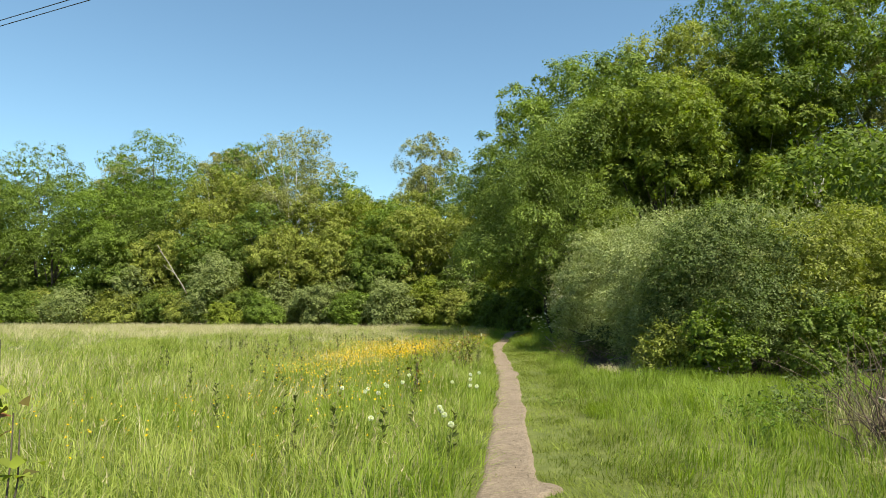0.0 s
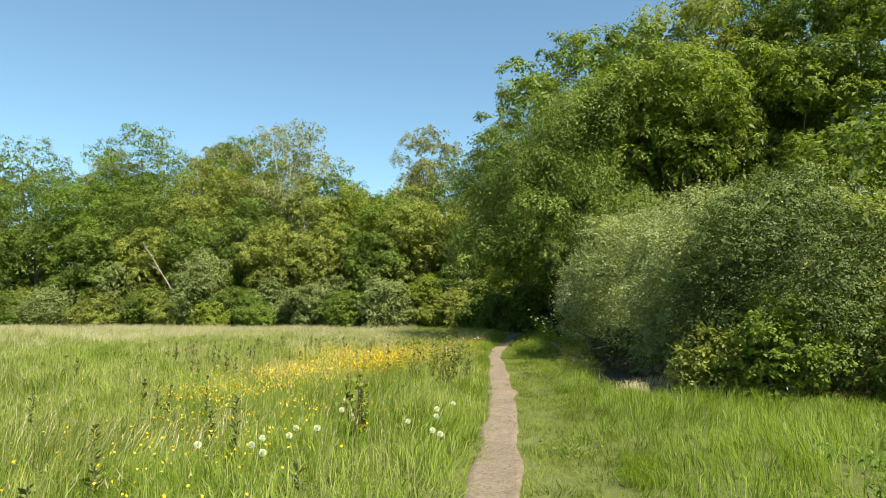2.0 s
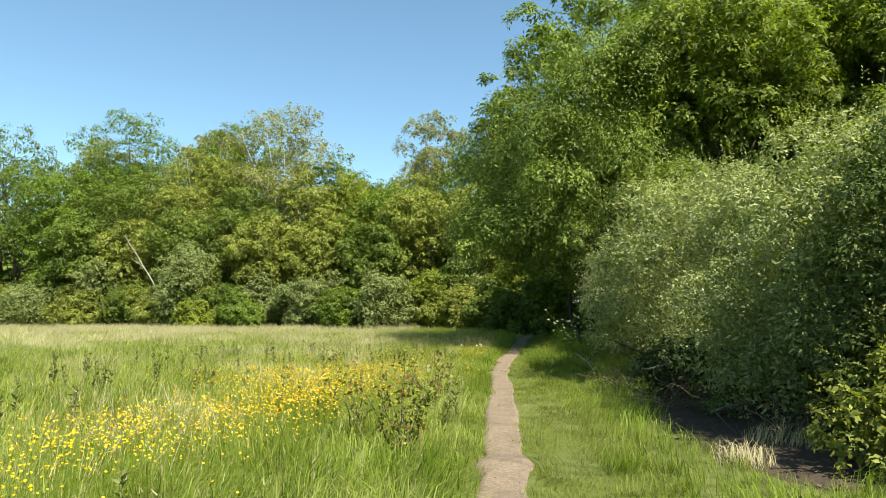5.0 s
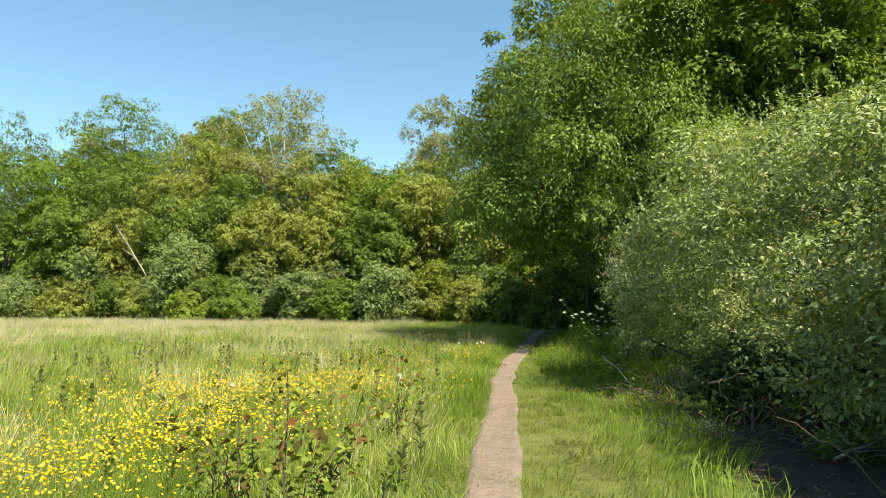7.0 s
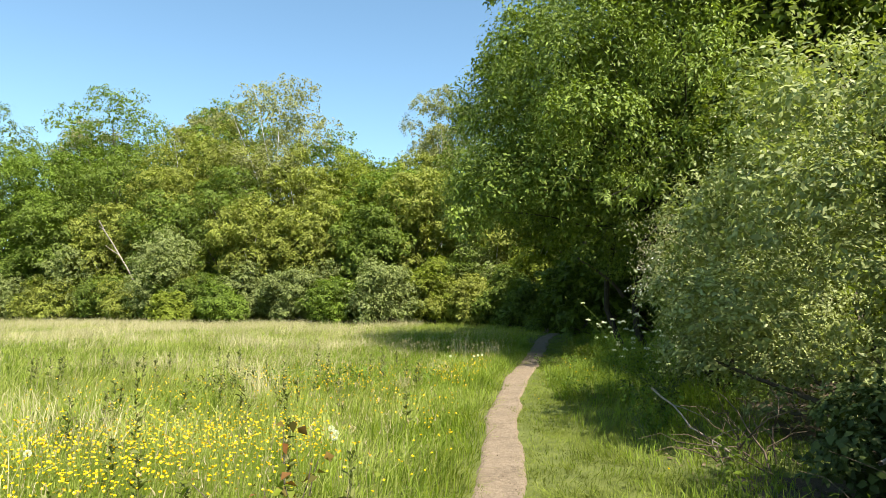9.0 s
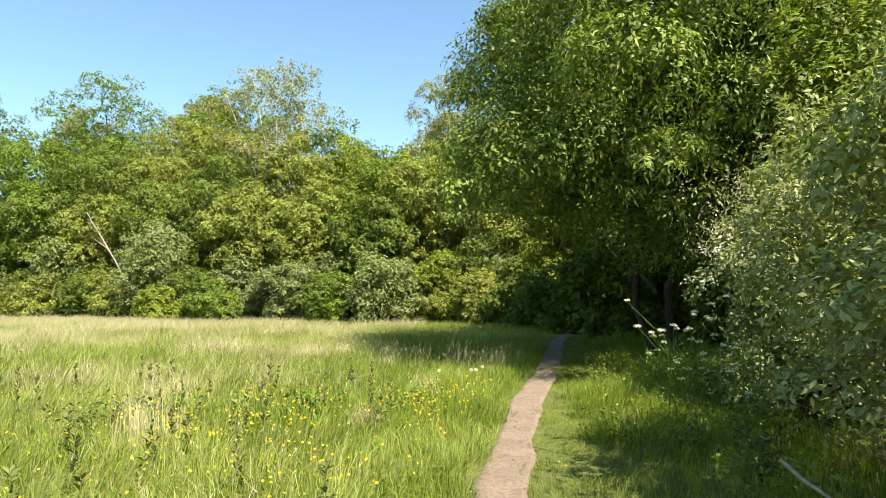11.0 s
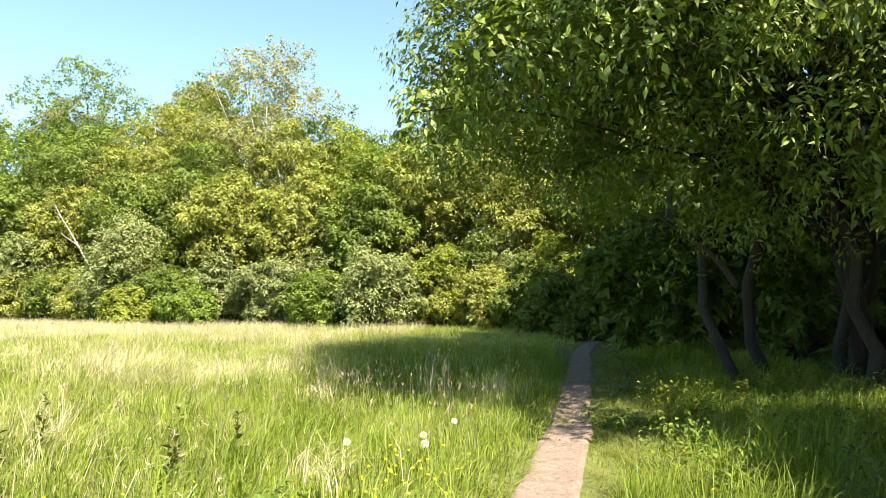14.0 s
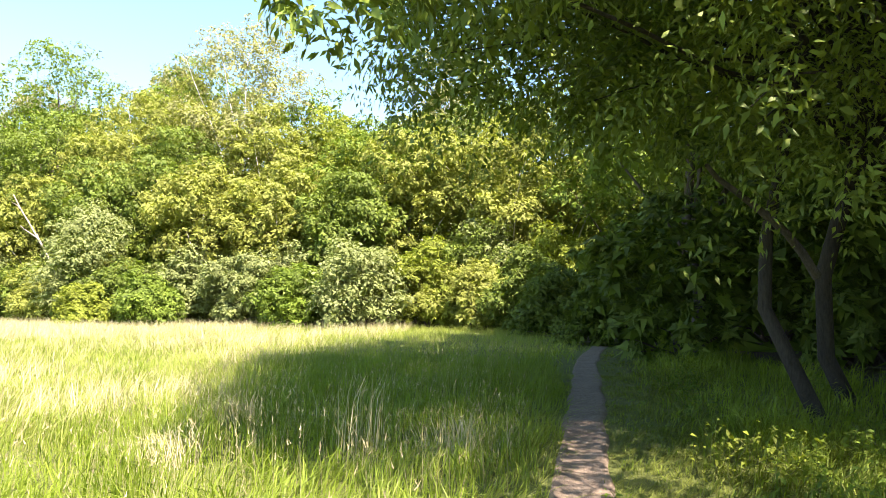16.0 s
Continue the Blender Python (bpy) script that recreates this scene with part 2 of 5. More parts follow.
def lobes_of(center, radii, n, size, g, low=-0.6):
    """Centres and radii of the rounded masses that make up a crown: an even shell and some within."""
    shell = int(0.7 * n)
    k = np.arange(shell) + 0.5
    z = 1 - k / shell * (1 - low)
    a = k * 2.39996 + g.uniform(0, 6.28)
    dirs = np.stack([np.sqrt(1 - z * z) * np.cos(a), np.sqrt(1 - z * z) * np.sin(a), z], -1)
    dirs = unit(dirs + g.normal(0, 0.14, dirs.shape))
    dirs[:, :2] *= (1 + 1.2 * np.clip(dirs[:, 2:], 0, 1) * (1 - np.clip(dirs[:, 2:], 0, 1)))  # broad shoulders
    c = np.concatenate([dirs * g.uniform(0.82, 1.06, (shell, 1)), random_units(n - shell, g) * g.uniform(0.1, 0.7, (n - shell, 1))]) * np.asarray(radii) + np.asarray(center)
    return c, size * g.uniform(0.75, 1.25, n)


def foliage(lc, lr, count, clump, length, ratio, g, flat=0.7, up=0.5, droop=0.25, fine=False, spread=0.2, inner=0.55, hang=0.0, axis_out=0.6, core=0.12, far=False):
    """Leaves in domed sprays over the open sides of the masses lc, lr, with larger leaves in their depth."""
    w = lr ** 2
    n_cl = max(1, count // clump)
    which = g.choice(len(lc), 2 * n_cl, p=w / w.sum())
    dirs = random_units(2 * n_cl, g)
    dirs[:, 2] = np.where((dirs[:, 2] < -0.3) & (g.random(2 * n_cl) < 0.65), -dirs[:, 2], dirs[:, 2])
    cc = lc[which] + dirs * g.uniform(0.6 * inner + 0.4, 1.06, (2 * n_cl, 1)) * lr[which][:, None] * np.array([1, 1, flat])
    deep = np.zeros(2 * n_cl, bool)
    for c0, r0 in zip(lc, lr):  # sprays buried in another mass get no light and grow no leaves
        deep |= ((cc - c0) ** 2).sum(1) < (0.62 * r0) ** 2
    order = np.argsort(deep, kind="stable")[:n_cl]
    which, dirs, cc = which[order], dirs[order], cc[order]
    axis = unit(dirs * 0.8 + 0.55 * UP + g.normal(0, 0.25, (n_cl, 3)))
    size = spread * 1.7 * lr[which] * g.uniform(0.55, 1.35, n_cl)
    k = np.repeat(np.arange(n_cl), clump)
    n = len(k)
    e = unit(random_units(n, g) + 0.95 * axis[k])
    off = e * (size[k] * (0.35 + 0.75 * g.random(n) ** 0.6))[:, None] * np.array([1, 1, 0.8])
    off[:, 2] -= hang * (0.6 * np.linalg.norm(off[:, :2], axis=1) + g.exponential(0.5, n) * spread * lr[which][k])
    c = cc[k] + off
    out, own = e, axis[k]
    ln = length * g.uniform(0.6, 1.35, n)
    m = int(count * core)
    if m:
        wc = g.choice(len(lc), m, p=w / w.sum())
        dc = random_units(m, g)
        c = np.concatenate([c, lc[wc] + dc * g.uniform(0.1, 0.75, (m, 1)) * lr[wc][:, None] * np.array([1, 1, flat])])
        out = np.concatenate([out, dc])
        own = np.concatenate([own, random_units(m, g)])
        ln = np.concatenate([ln, length * g.uniform(1.2, 2.0, m)])
        n += m
    nrm = unit(0.5 * up * UP + 0.6 * out + 0.3 * own + 0.34 * g.normal(size=(n, 3)))
    ax = g.normal(size=(n, 3)) + axis_out * out * 2
    ax = ax - (ax * nrm).sum(1, keepdims=True) * nrm
    ax = unit(ax) - droop * UP
    return leaves(c, ax, nrm, ln, ln * ratio * g.uniform(0.8, 1.2, n), fine=fine, droop=0.15 if fine else 0.05, far=far)


def shoots(lc, lr, n, reach, per, length, ratio, g, rise=1.2, fine=False, far=False):
    """Leafy young shoots that stand out from the masses lc, lr: leaves set along thin lines."""
    w = lr ** 2
    which = g.choice(len(lc), n, p=w / w.sum())
    d = random_units(n, g)
    d[:, 2] = np.abs(d[:, 2])
    p = lc[which] + d * lr[which][:, None] * 0.85
    way = unit(d + rise * UP + g.normal(0, 0.25, (n, 3))) * (reach * g.uniform(0.4, 1.2, n))[:, None]
    k = np.repeat(np.arange(n), per)
    t = g.random(len(k))
    c = p[k] + way[k] * t[:, None] - UP * (0.15 * reach * t ** 2)[:, None]
    ax = unit(way[k]) * 0.8 + random_units(len(k), g)
    ln = length * g.uniform(0.6, 1.3, len(k)) * (1.1 - 0.5 * t)
    return leaves(c, ax, unit(UP + g.normal(0, 0.7, (len(k), 3))), ln, ln * ratio, fine=fine, far=far)


def lattice_noise(x, y, scale, seed):
    """Smooth noise over the plan, 0 to 1."""
    g = np.random.default_rng(seed)
    t = g.random((64, 64))
    x, y = np.asarray(x) / scale + 1000, np.asarray(y) / scale + 1000
    i, j = np.floor(x).astype(int), np.floor(y).astype(int)
    fx, fy = x - i, y - j
    fx, fy = fx * fx * (3 - 2 * fx), fy * fy * (3 - 2 * fy)
    a = lambda p, q: t[p % 64, q % 64]
    return (a(i, j) * (1 - fx) + a(i + 1, j) * fx) * (1 - fy) + (a(i, j + 1) * (1 - fx) + a(i + 1, j + 1) * fx) * fy


# ---- ground and path ----
PATH_Y = np.array([-30, -10, 0, 4.8, 6.4, 10.5, 14.1, 17.7, 20.4, 23.1, 26.6, 28.3, 30.0, 32.8, 36.0, 40.5, 44, 48, 54, 62])
PATH_X = np.array([-2.6, -0.9, 0.05, 0.46, 0.64, 1.03, 1.37, 1.56, 1.72, 1.85, 2.2, 2.45, 2.72, 3.08, 3.5, 4.05, 4.7, 5.6, 7.2, 9.6])


def path_x(y):
    return np.interp(y, PATH_Y, PATH_X)


def ground_z(x, y):
    away = np.clip((np.abs(x - path_x(y)) - 0.5) / 2.0, 0, 1)
    return 0.06 * away * (lattice_noise(x, y, 2.3, 5) + 0.7 * lattice_noise(x, y, 0.9, 6) - 0.8)


def build_ground():
    s = np.linspace(-1, 1, 201)
    ax = np.sign(s) * (np.abs(s) * 45 + np.abs(s) ** 7 * 1800)
    X, Y = np.meshgrid(ax, ax + 22)
    Z = ground_z(X, Y)
    v = np.stack([X, Y, Z], -1).reshape(-1, 3)
    n = len(s)
    i, j = np.meshgrid(np.arange(n - 1), np.arange(n - 1), indexing="ij")
    f = np.stack([i * n + j, i * n + j + 1, (i + 1) * n + j + 1, (i + 1) * n + j], -1).reshape(-1, 4)
    tagged(new("ground", mesh_of("ground", v, f, M_GROUND, True)), "uneven meadow soil under green and straw-coloured grass", "ground", kind="structure")


def path_half(y, side):
    w = 0.208 + 0.09 * (lattice_noise(y, side * 7.0, 0.9, 11) - 0.45) + 0.03 * (lattice_noise(y, side * 3.0, 0.29, 12) - 0.4)
    if side > 0:
        w = w + 0.2 * np.exp(-((y - 5.0) / 0.16) ** 2) * (0.6 + 0.8 * lattice_noise(y, 0.0 * y, 0.12, 13))
    return w + 0.10 * np.exp(-((y - 14.2) / 0.25) ** 2) + 0.035 * np.clip((y - 24) / 4, 0, 1)


def build_path():
    ys = np.arange(-20, 60, 0.06)
    us = np.linspace(-1, 1, 13)
    Y, U = np.meshgrid(ys, us, indexing="ij")
    half = np.where(U < 0, path_half(Y, -1.0), path_half(Y, 1.0))
    X = path_x(Y) + U * half
    Z = 0.016 - 0.018 * (1 - U ** 2) * 0.5 + 0.022 * (lattice_noise(X, Y, 0.3, 21) - 0.5) + 0.014 * (lattice_noise(X, Y, 0.11, 22) - 0.5)
    Z = Z + 0.03 * np.exp(-((Y - 14.2) / 0.25) ** 2) * (1 - U ** 2)
    Z = np.where(np.abs(U) > 0.99, -0.02, Z + 0.008)
    n, k = Y.shape
    v = np.stack([X, Y, Z], -1).reshape(-1, 3)
    i, j = np.meshgrid(np.arange(n - 1), np.arange(k - 1), indexing="ij")
    f = np.stack([i * k + j, i * k + j + 1, (i + 1) * k + j + 1, (i + 1) * k + j], -1).reshape(-1, 4)
    tagged(new("path", mesh_of("path", v, f, M_SOIL, True)), "narrow trodden footpath of dry pale brown soil", "path", kind="structure")


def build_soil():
    """Bare soil under the bushes and trees, its colour darkened for their shade, a little above the meadow's sheet."""
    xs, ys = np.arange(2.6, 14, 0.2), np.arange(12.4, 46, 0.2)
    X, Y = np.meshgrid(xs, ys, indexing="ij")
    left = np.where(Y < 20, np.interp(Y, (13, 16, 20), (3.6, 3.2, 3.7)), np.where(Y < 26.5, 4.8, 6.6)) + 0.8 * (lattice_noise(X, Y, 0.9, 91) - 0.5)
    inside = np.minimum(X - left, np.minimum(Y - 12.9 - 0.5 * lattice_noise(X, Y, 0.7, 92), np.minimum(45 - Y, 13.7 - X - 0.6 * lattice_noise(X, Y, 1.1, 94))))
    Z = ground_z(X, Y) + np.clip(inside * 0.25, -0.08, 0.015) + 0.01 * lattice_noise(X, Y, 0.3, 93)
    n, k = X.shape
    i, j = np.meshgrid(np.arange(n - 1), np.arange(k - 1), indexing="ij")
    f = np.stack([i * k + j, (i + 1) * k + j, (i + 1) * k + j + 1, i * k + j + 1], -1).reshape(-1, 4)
    tagged(new("soil", mesh_of("soil", np.stack([X, Y, Z], -1).reshape(-1, 3), f, M_SHADESOIL, True)), "bare soil with leaf litter, coloured darker for the shade under the bushes", "ground", kind="structure")


build_ground()
build_path()
build_soil()


# ---- grass ----
def blades(x, y, h, w, g, lean=0.35, two=True, wind=(0.3, 0.15)):
    """Tapered, arching blades standing on the ground, those of one patch leaning one way."""
    n = len(x)
    b = np.stack([x, y, ground_z(x, y) - 0.01], -1)
    a = g.uniform(0, 2 * np.pi, n)
    side = np.stack([np.cos(a), np.sin(a), np.zeros(n)], -1) * (0.5 * w)[:, None]
    turn = 9.0 * lattice_noise(x, y, 1.1, 47) + 5.0 * lattice_noise(x, y, 0.45, 48)
    lay = lean * (0.4 + 1.3 * lattice_noise(x, y, 0.8, 49))
    le = np.stack([wind[0] * lean + lay * np.cos(turn) + g.normal(0, 0.75 * lean, n), wind[1] * lean + lay * np.sin(turn) + g.normal(0, 0.75 * lean, n), np.zeros(n)], -1)
    far_out = np.clip(np.linalg.norm(le, axis=1), 0, 1.2)
    le = le * h[:, None]
    tip = b + le + UP * (h * g.uniform(0.85, 1.0, n) * (1 - 0.45 * far_out ** 1.5))[:, None]
    if not two:
        return np.stack([b - side, b + side, tip], 1).reshape(-1, 3), np.arange(3 * n).reshape(n, 3)
    mid = b + 0.3 * le + UP * (h * (0.62 - 0.1 * far_out))[:, None]
    v = np.stack([b - 0.8 * side, b + 0.8 * side, mid + side, mid - side, tip], 1).reshape(-1, 3)
    k = 5 * np.arange(n)[:, None]
    return v, np.concatenate([k + [0, 1, 2], k + [0, 2, 3], k + [3, 2, 4]])


def scatter(x0, x1, y0, y1, per_m2, g, keep=None):
    n = int((x1 - x0) * (y1 - y0) * per_m2)
    x, y = g.uniform(x0, x1, n), g.uniform(y0, y1, n)
    if keep is not None:
        k = g.random(n) < keep(x, y)
        x, y = x[k], y[k]
    return x, y


def tufted(x, y, g, per=7, radius=0.05):
    k = np.repeat(np.arange(len(x)), per)
    return x[k] + g.normal(0, radius, len(k)), y[k] + g.normal(0, radius, len(k)), k


def off_path(x, y):
    u = x - path_x(y)
    return np.where(u < 0, -u - path_half(y, -1.0), u - path_half(y, 1.0))


def field(name, sets, mat, label):
    v, f = merge(sets)
    return tagged(new(name, mesh_of(name, v, f, mat)), label, "grass", kind="stuff")


def meadow():
    g = np.random.default_rng(31)
    sets, lush, dry = [], [], []
    # the tall sward left of the path, thinning with distance from it
    for x0, x1, y0, y1, dens, w, two in ((-4.5, 3.2, 2.5, 40, 56, 0.007, True), (-12, -4.5, 4, 45, 20, 0.011, True),
                                         (-30, -12, 12, 62, 6, 0.022, False), (-12, 9, 40, 60, 12, 0.018, False), (-70, -30, 20, 75, 1.6, 0.05, False), (-14, 0, -6, 2.5, 7, 0.012, True)):
        x, y = scatter(x0, x1, y0, y1, dens, g, lambda x, y: (off_path(x, y) > 0.03) & (x < path_x(y)))
        tall = 0.75 + 0.5 * lattice_noise(x, y, 1.6, 41)
        x, y, k = tufted(x, y, g, 7 if two else 5, 0.085 if two else 0.16)
        ok = (off_path(x, y) > -0.02) & (x < path_x(y))
        x, y, k = x[ok], y[ok], k[ok]
        edge = np.clip(off_path(x, y) / 0.4, 0, 1)
        h = (0.17 + 0.2 * edge) * tall[k] * g.uniform(0.55, 1.2, len(x))
        strip = lattice_noise(x, y, 1.5, 43) * 0.5 + 0.5 * lattice_noise(x, y, 0.6, 44)
        near = np.exp(-off_path(x, y) / 1.0)
        # a larger share of lush blades from y 24 to 44, towards the path
        greener = 1.3 * np.clip((y - 24) / 4, 0, 1) * np.clip((44 - y) / 4, 0, 1) * np.clip((x + 3.0) / 2.5, 0, 1)
        green = g.random(len(x)) < np.clip(0.2 + 0.75 * near + 1.8 * (strip - 0.5) + greener, 0.02, 0.97)
        w = w * g.uniform(0.7, 1.3, len(x))
        sets.append(blades(x[~green], y[~green], h[~green], w[~green], g, lean=0.48, two=two))
        lush.append(blades(x[green], y[green], 0.95 * h[green], 1.15 * w[green], g, lean=0.45, two=two))
    # straw-coloured stems: scattered through, and thick in the far part of the field
    far = lambda x, y: np.clip((y - 0.15 * np.abs(x) - 30) / 10, 0, 1) * np.clip((-x + 2) / 9, 0, 1)
    for x0, x1, y0, y1, dens, w, two in ((-8, 2.2, 3, 36, 26, 0.004, True), (-30, -2, 12, 62, 24, 0.012, False), (-70, -30, 18, 75, 8, 0.025, False)):
        x, y = scatter(x0, x1, y0, y1, dens, g, lambda x, y: np.where(off_path(x, y) > 0.5, np.clip(2.0 * (lattice_noise(x, y, 1.9, 51) - 0.56) + 0.06 - 0.4 * np.clip((y - 24) / 4, 0, 1) * np.clip((x + 2.0) / 2.0, 0, 1) + far(x, y) * (0.3 + 0.9 * lattice_noise(x, y, 5, 52)), 0, 1), 0) * (x < path_x(y)))
        x, y, k = tufted(x, y, g, 4, 0.08)
        h = g.uniform(0.38, 0.66, len(x))
        dry.append(blades(x, y, h, w * g.uniform(0.7, 1.4, len(x)), g, lean=0.42, two=two, wind=(0.5, 0.1)))
    # the thick undergrowth of short blades that closes the gaps
    x, y = scatter(-6.5, 3.2, 2.5, 40, 190, g, lambda x, y: (off_path(x, y) > 0.0) & (x < path_x(y)))
    greener = lattice_noise(x, y, 1.5, 43) > 0.5
    for pick, out in ((greener, lush), (~greener, sets)):
        out.append(blades(x[pick], y[pick], g.uniform(0.12, 0.28, pick.sum()), g.uniform(0.006, 0.013, pick.sum()), g, lean=0.75, two=False))
    # flowering grass: thin stems with loose pale heads
    x, y = scatter(-9, 2.6, 3, 42, 46, g, lambda x, y: np.where(off_path(x, y) > 0.25, np.clip(0.15 + 1.6 * (lattice_noise(x, y, 1.4, 57) - 0.4), 0.04, 0.9) * np.clip(1.1 - 0.09 * np.abs(x + 1), 0.3, 1), 0) * (x < path_x(y)))
    n = len(x)
    h = g.uniform(0.34, 0.60, n)
    foot = np.stack([x, y, ground_z(x, y)], -1)
    turn = 9.0 * lattice_noise(x, y, 1.1, 47)
    head = foot + np.stack([0.16 * h * np.cos(turn) + g.normal(0.03, 0.06, n), 0.16 * h * np.sin(turn) + g.normal(0.01, 0.06, n), h], -1)
    thin = np.stack([np.full(n, 0.0013), np.zeros(n), np.zeros(n)], -1)
    heads = [(np.stack([foot - thin, foot + thin, head], 1).reshape(-1, 3), np.arange(3 * n).reshape(n, 3))]
    for q in range(4):
        d = unit((head - foot) / h[:, None] + g.normal(0, 0.35, (n, 3)))
        heads.append(leaves(head - d * g.uniform(0.0, 0.05, (n, 1)), d, random_units(n, g), g.uniform(0.025, 0.055, n), g.uniform(0.004, 0.008, n), far=True))
    field("seed_grass", heads, M_SEED, "loose pale brown seed heads of flowering meadow grass")
    # turf right of the path
    turf = []
    for x0, x1, y0, y1, dens, wd in ((0.3, 7.5, 2.5, 33, 72, 0.0055), (2.5, 9.0, 30, 48, 30, 0.010), (7.5, 24, -6, 12.5, 5, 0.014), (-0.5, 7.5, -6, 2.5, 12, 0.010)):
        x, y = scatter(x0, x1, y0, y1, dens, g, lambda x, y: (off_path(x, y) > 0.02) & (x > path_x(y)) & ((x < np.interp(y, (13, 16, 20, 20.3), (3.4, 2.95, 3.6, 4.5)) + 0.5 * lattice_noise(x, y, 0.8, 62)) | (y < 13.2) | (y > 26.5)) & ((x < 7 + lattice_noise(x, y, 1.0, 63)) | (y < 13)))
        patch = lattice_noise(x, y, 1.1, 61)
        x, y, k = tufted(x, y, g, 7, 0.05)
        ok = (off_path(x, y) > -0.01) & (x > path_x(y))
        x, y, k = x[ok], y[ok], k[ok]
        e = np.clip((off_path(x, y) - 0.45) / 0.9, 0, 1)
        h = (0.060 + (0.20 + 0.13 * np.clip((y - 22) / 4, 0, 1)) * e * (0.3 + 1.1 * patch[k])) * g.uniform(0.6, 1.3, len(x))
        wv = wd * g.uniform(0.7, 1.3, len(x))
        green = g.random(len(x)) < np.clip(0.15 + 0.75 * e * (0.4 + patch[k]), 0, 0.95)
        turf.append(blades(x[~green], y[~green], h[~green], wv[~green], g, lean=0.55))
        lush.append(blades(x[green], y[green], 1.15 * h[green], 1.1 * wv[green], g, lean=0.4))
    for side, reach in ((1, 1.3), (-1, 0.35)):
        y = g.uniform(2.5, 38, 80000 if side > 0 else 34000)
        u = reach * g.random(len(y)) ** 1.3 - 0.13 * g.random(len(y)) * np.clip(2.5 * (lattice_noise(y, 9.0 * side + 0 * y, 0.23, 67) - 0.42), 0, 1)
        x = path_x(y) + side * (path_half(y, float(side)) + u - 0.05)
        k = lattice_noise(x, y, 0.5, 66) + 0.5 * u > 0.3
        x, y, u = x[k], y[k], u[k]
        turf.append(blades(x, y, (0.045 + 0.05 * np.clip(u, 0, 1)) * (0.35 + 1.5 * lattice_noise(x, y, 0.28, 68)) * g.uniform(0.5, 1.6, len(x)), 0.008 * g.uniform(0.6, 1.4, len(x)), g, lean=0.9, two=False))
    tri = lambda s: [p for p in s if len(p[0])]
    field("meadow_grass", tri(sets), M_GRASS, "tall yellow-green meadow grass leaning in the wind")
    field("lush_grass", tri(lush), M_LUSH, "lush bright green grass beside the footpath")
    field("dry_grass", tri(dry), M_DRY, "straw-coloured dry grass stems standing in the meadow")
    field("short_turf", tri(turf), M_SHORT, "short trampled turf along the footpath")


meadow()


# ---- trees and shrubs ----
def tree(name, x, y, h, crown, leaf_mat, label, category="tree", group="", bark=None, seed=1, trunk=0.16, lean=(0, 0), lobes=16, lobe=None,
         count=8000, length=0.2, ratio=0.55, clump=24, limbs=7, fine=False, hang=0.0, spread=0.2, inner=0.5, up=0.35, low=-0.6, flat=0.85, outline=None, droop=0.25, core=0.12, far=False):
    """crown: the radii across and the height of its underside; outline: the least x of the crown at a height."""
    g = np.random.default_rng(seed)
    rx, ry, z0 = crown
    ob = thing(name, x, y, 0, label, category, group)
    bark = bark or M_BARK
    rz = (h - z0) / 2
    ctr = np.array([lean[0], lean[1], z0 + rz])
    size = lobe or 0.42 * min(rx, ry, rz * 1.1)
    lc, lr = lobes_of(ctr, (rx - 0.8 * size, ry - 0.8 * size, rz - 0.7 * size), lobes, size, g, low)
    if outline is not None:
        lc[:, 0] = np.maximum(lc[:, 0], outline(lc[:, 2]) + 0.9 * lr)
    top = np.array([lean[0], lean[1], z0 + (1.1 if bark is M_BIRCHBARK else 1.4) * rz])
    line = bent((0, 0, -0.1), top, 9, 0.12 * h ** 0.5, g)
    rad = trunk * np.linspace(1, 0.25, 9) ** 1.1
    rad[0] *= 1.35
    part("trunk", mesh_of("trunk", *tube(line, rad, 9, 0.04, seed), bark, True), ob, "pale peeling birch trunk" if bark is M_BIRCHBARK else "")
    order = np.argsort(-lr)[:limbs]
    for k in order:
        t = np.clip((lc[k][2] - 0.25 * h) / h, 0.22, 0.85) * 8
        i = int(t)
        start = line[i] + (line[min(i + 1, 8)] - line[i]) * (t - i)
        lim = bent(start, lc[k] + (lc[k] - start) * 0.12, 7, 0.18, g, sag=0.12 * np.linalg.norm(lc[k] - start) * 0.5)
        part("limb", mesh_of("limb", *tube(lim, np.interp(t, range(9), rad) * np.linspace(0.55, 0.1, 7), 6, 0.05, seed + int(k)), bark, True), ob)
    v, f = foliage(lc, lr, count, clump, length, ratio, g, flat=flat, fine=fine, hang=hang, spread=spread, inner=inner, up=up, droop=droop, core=core, far=far)
    tagged(part("crown", mesh_of("crown", v, f, leaf_mat), ob), kind="stuff")
    return ob


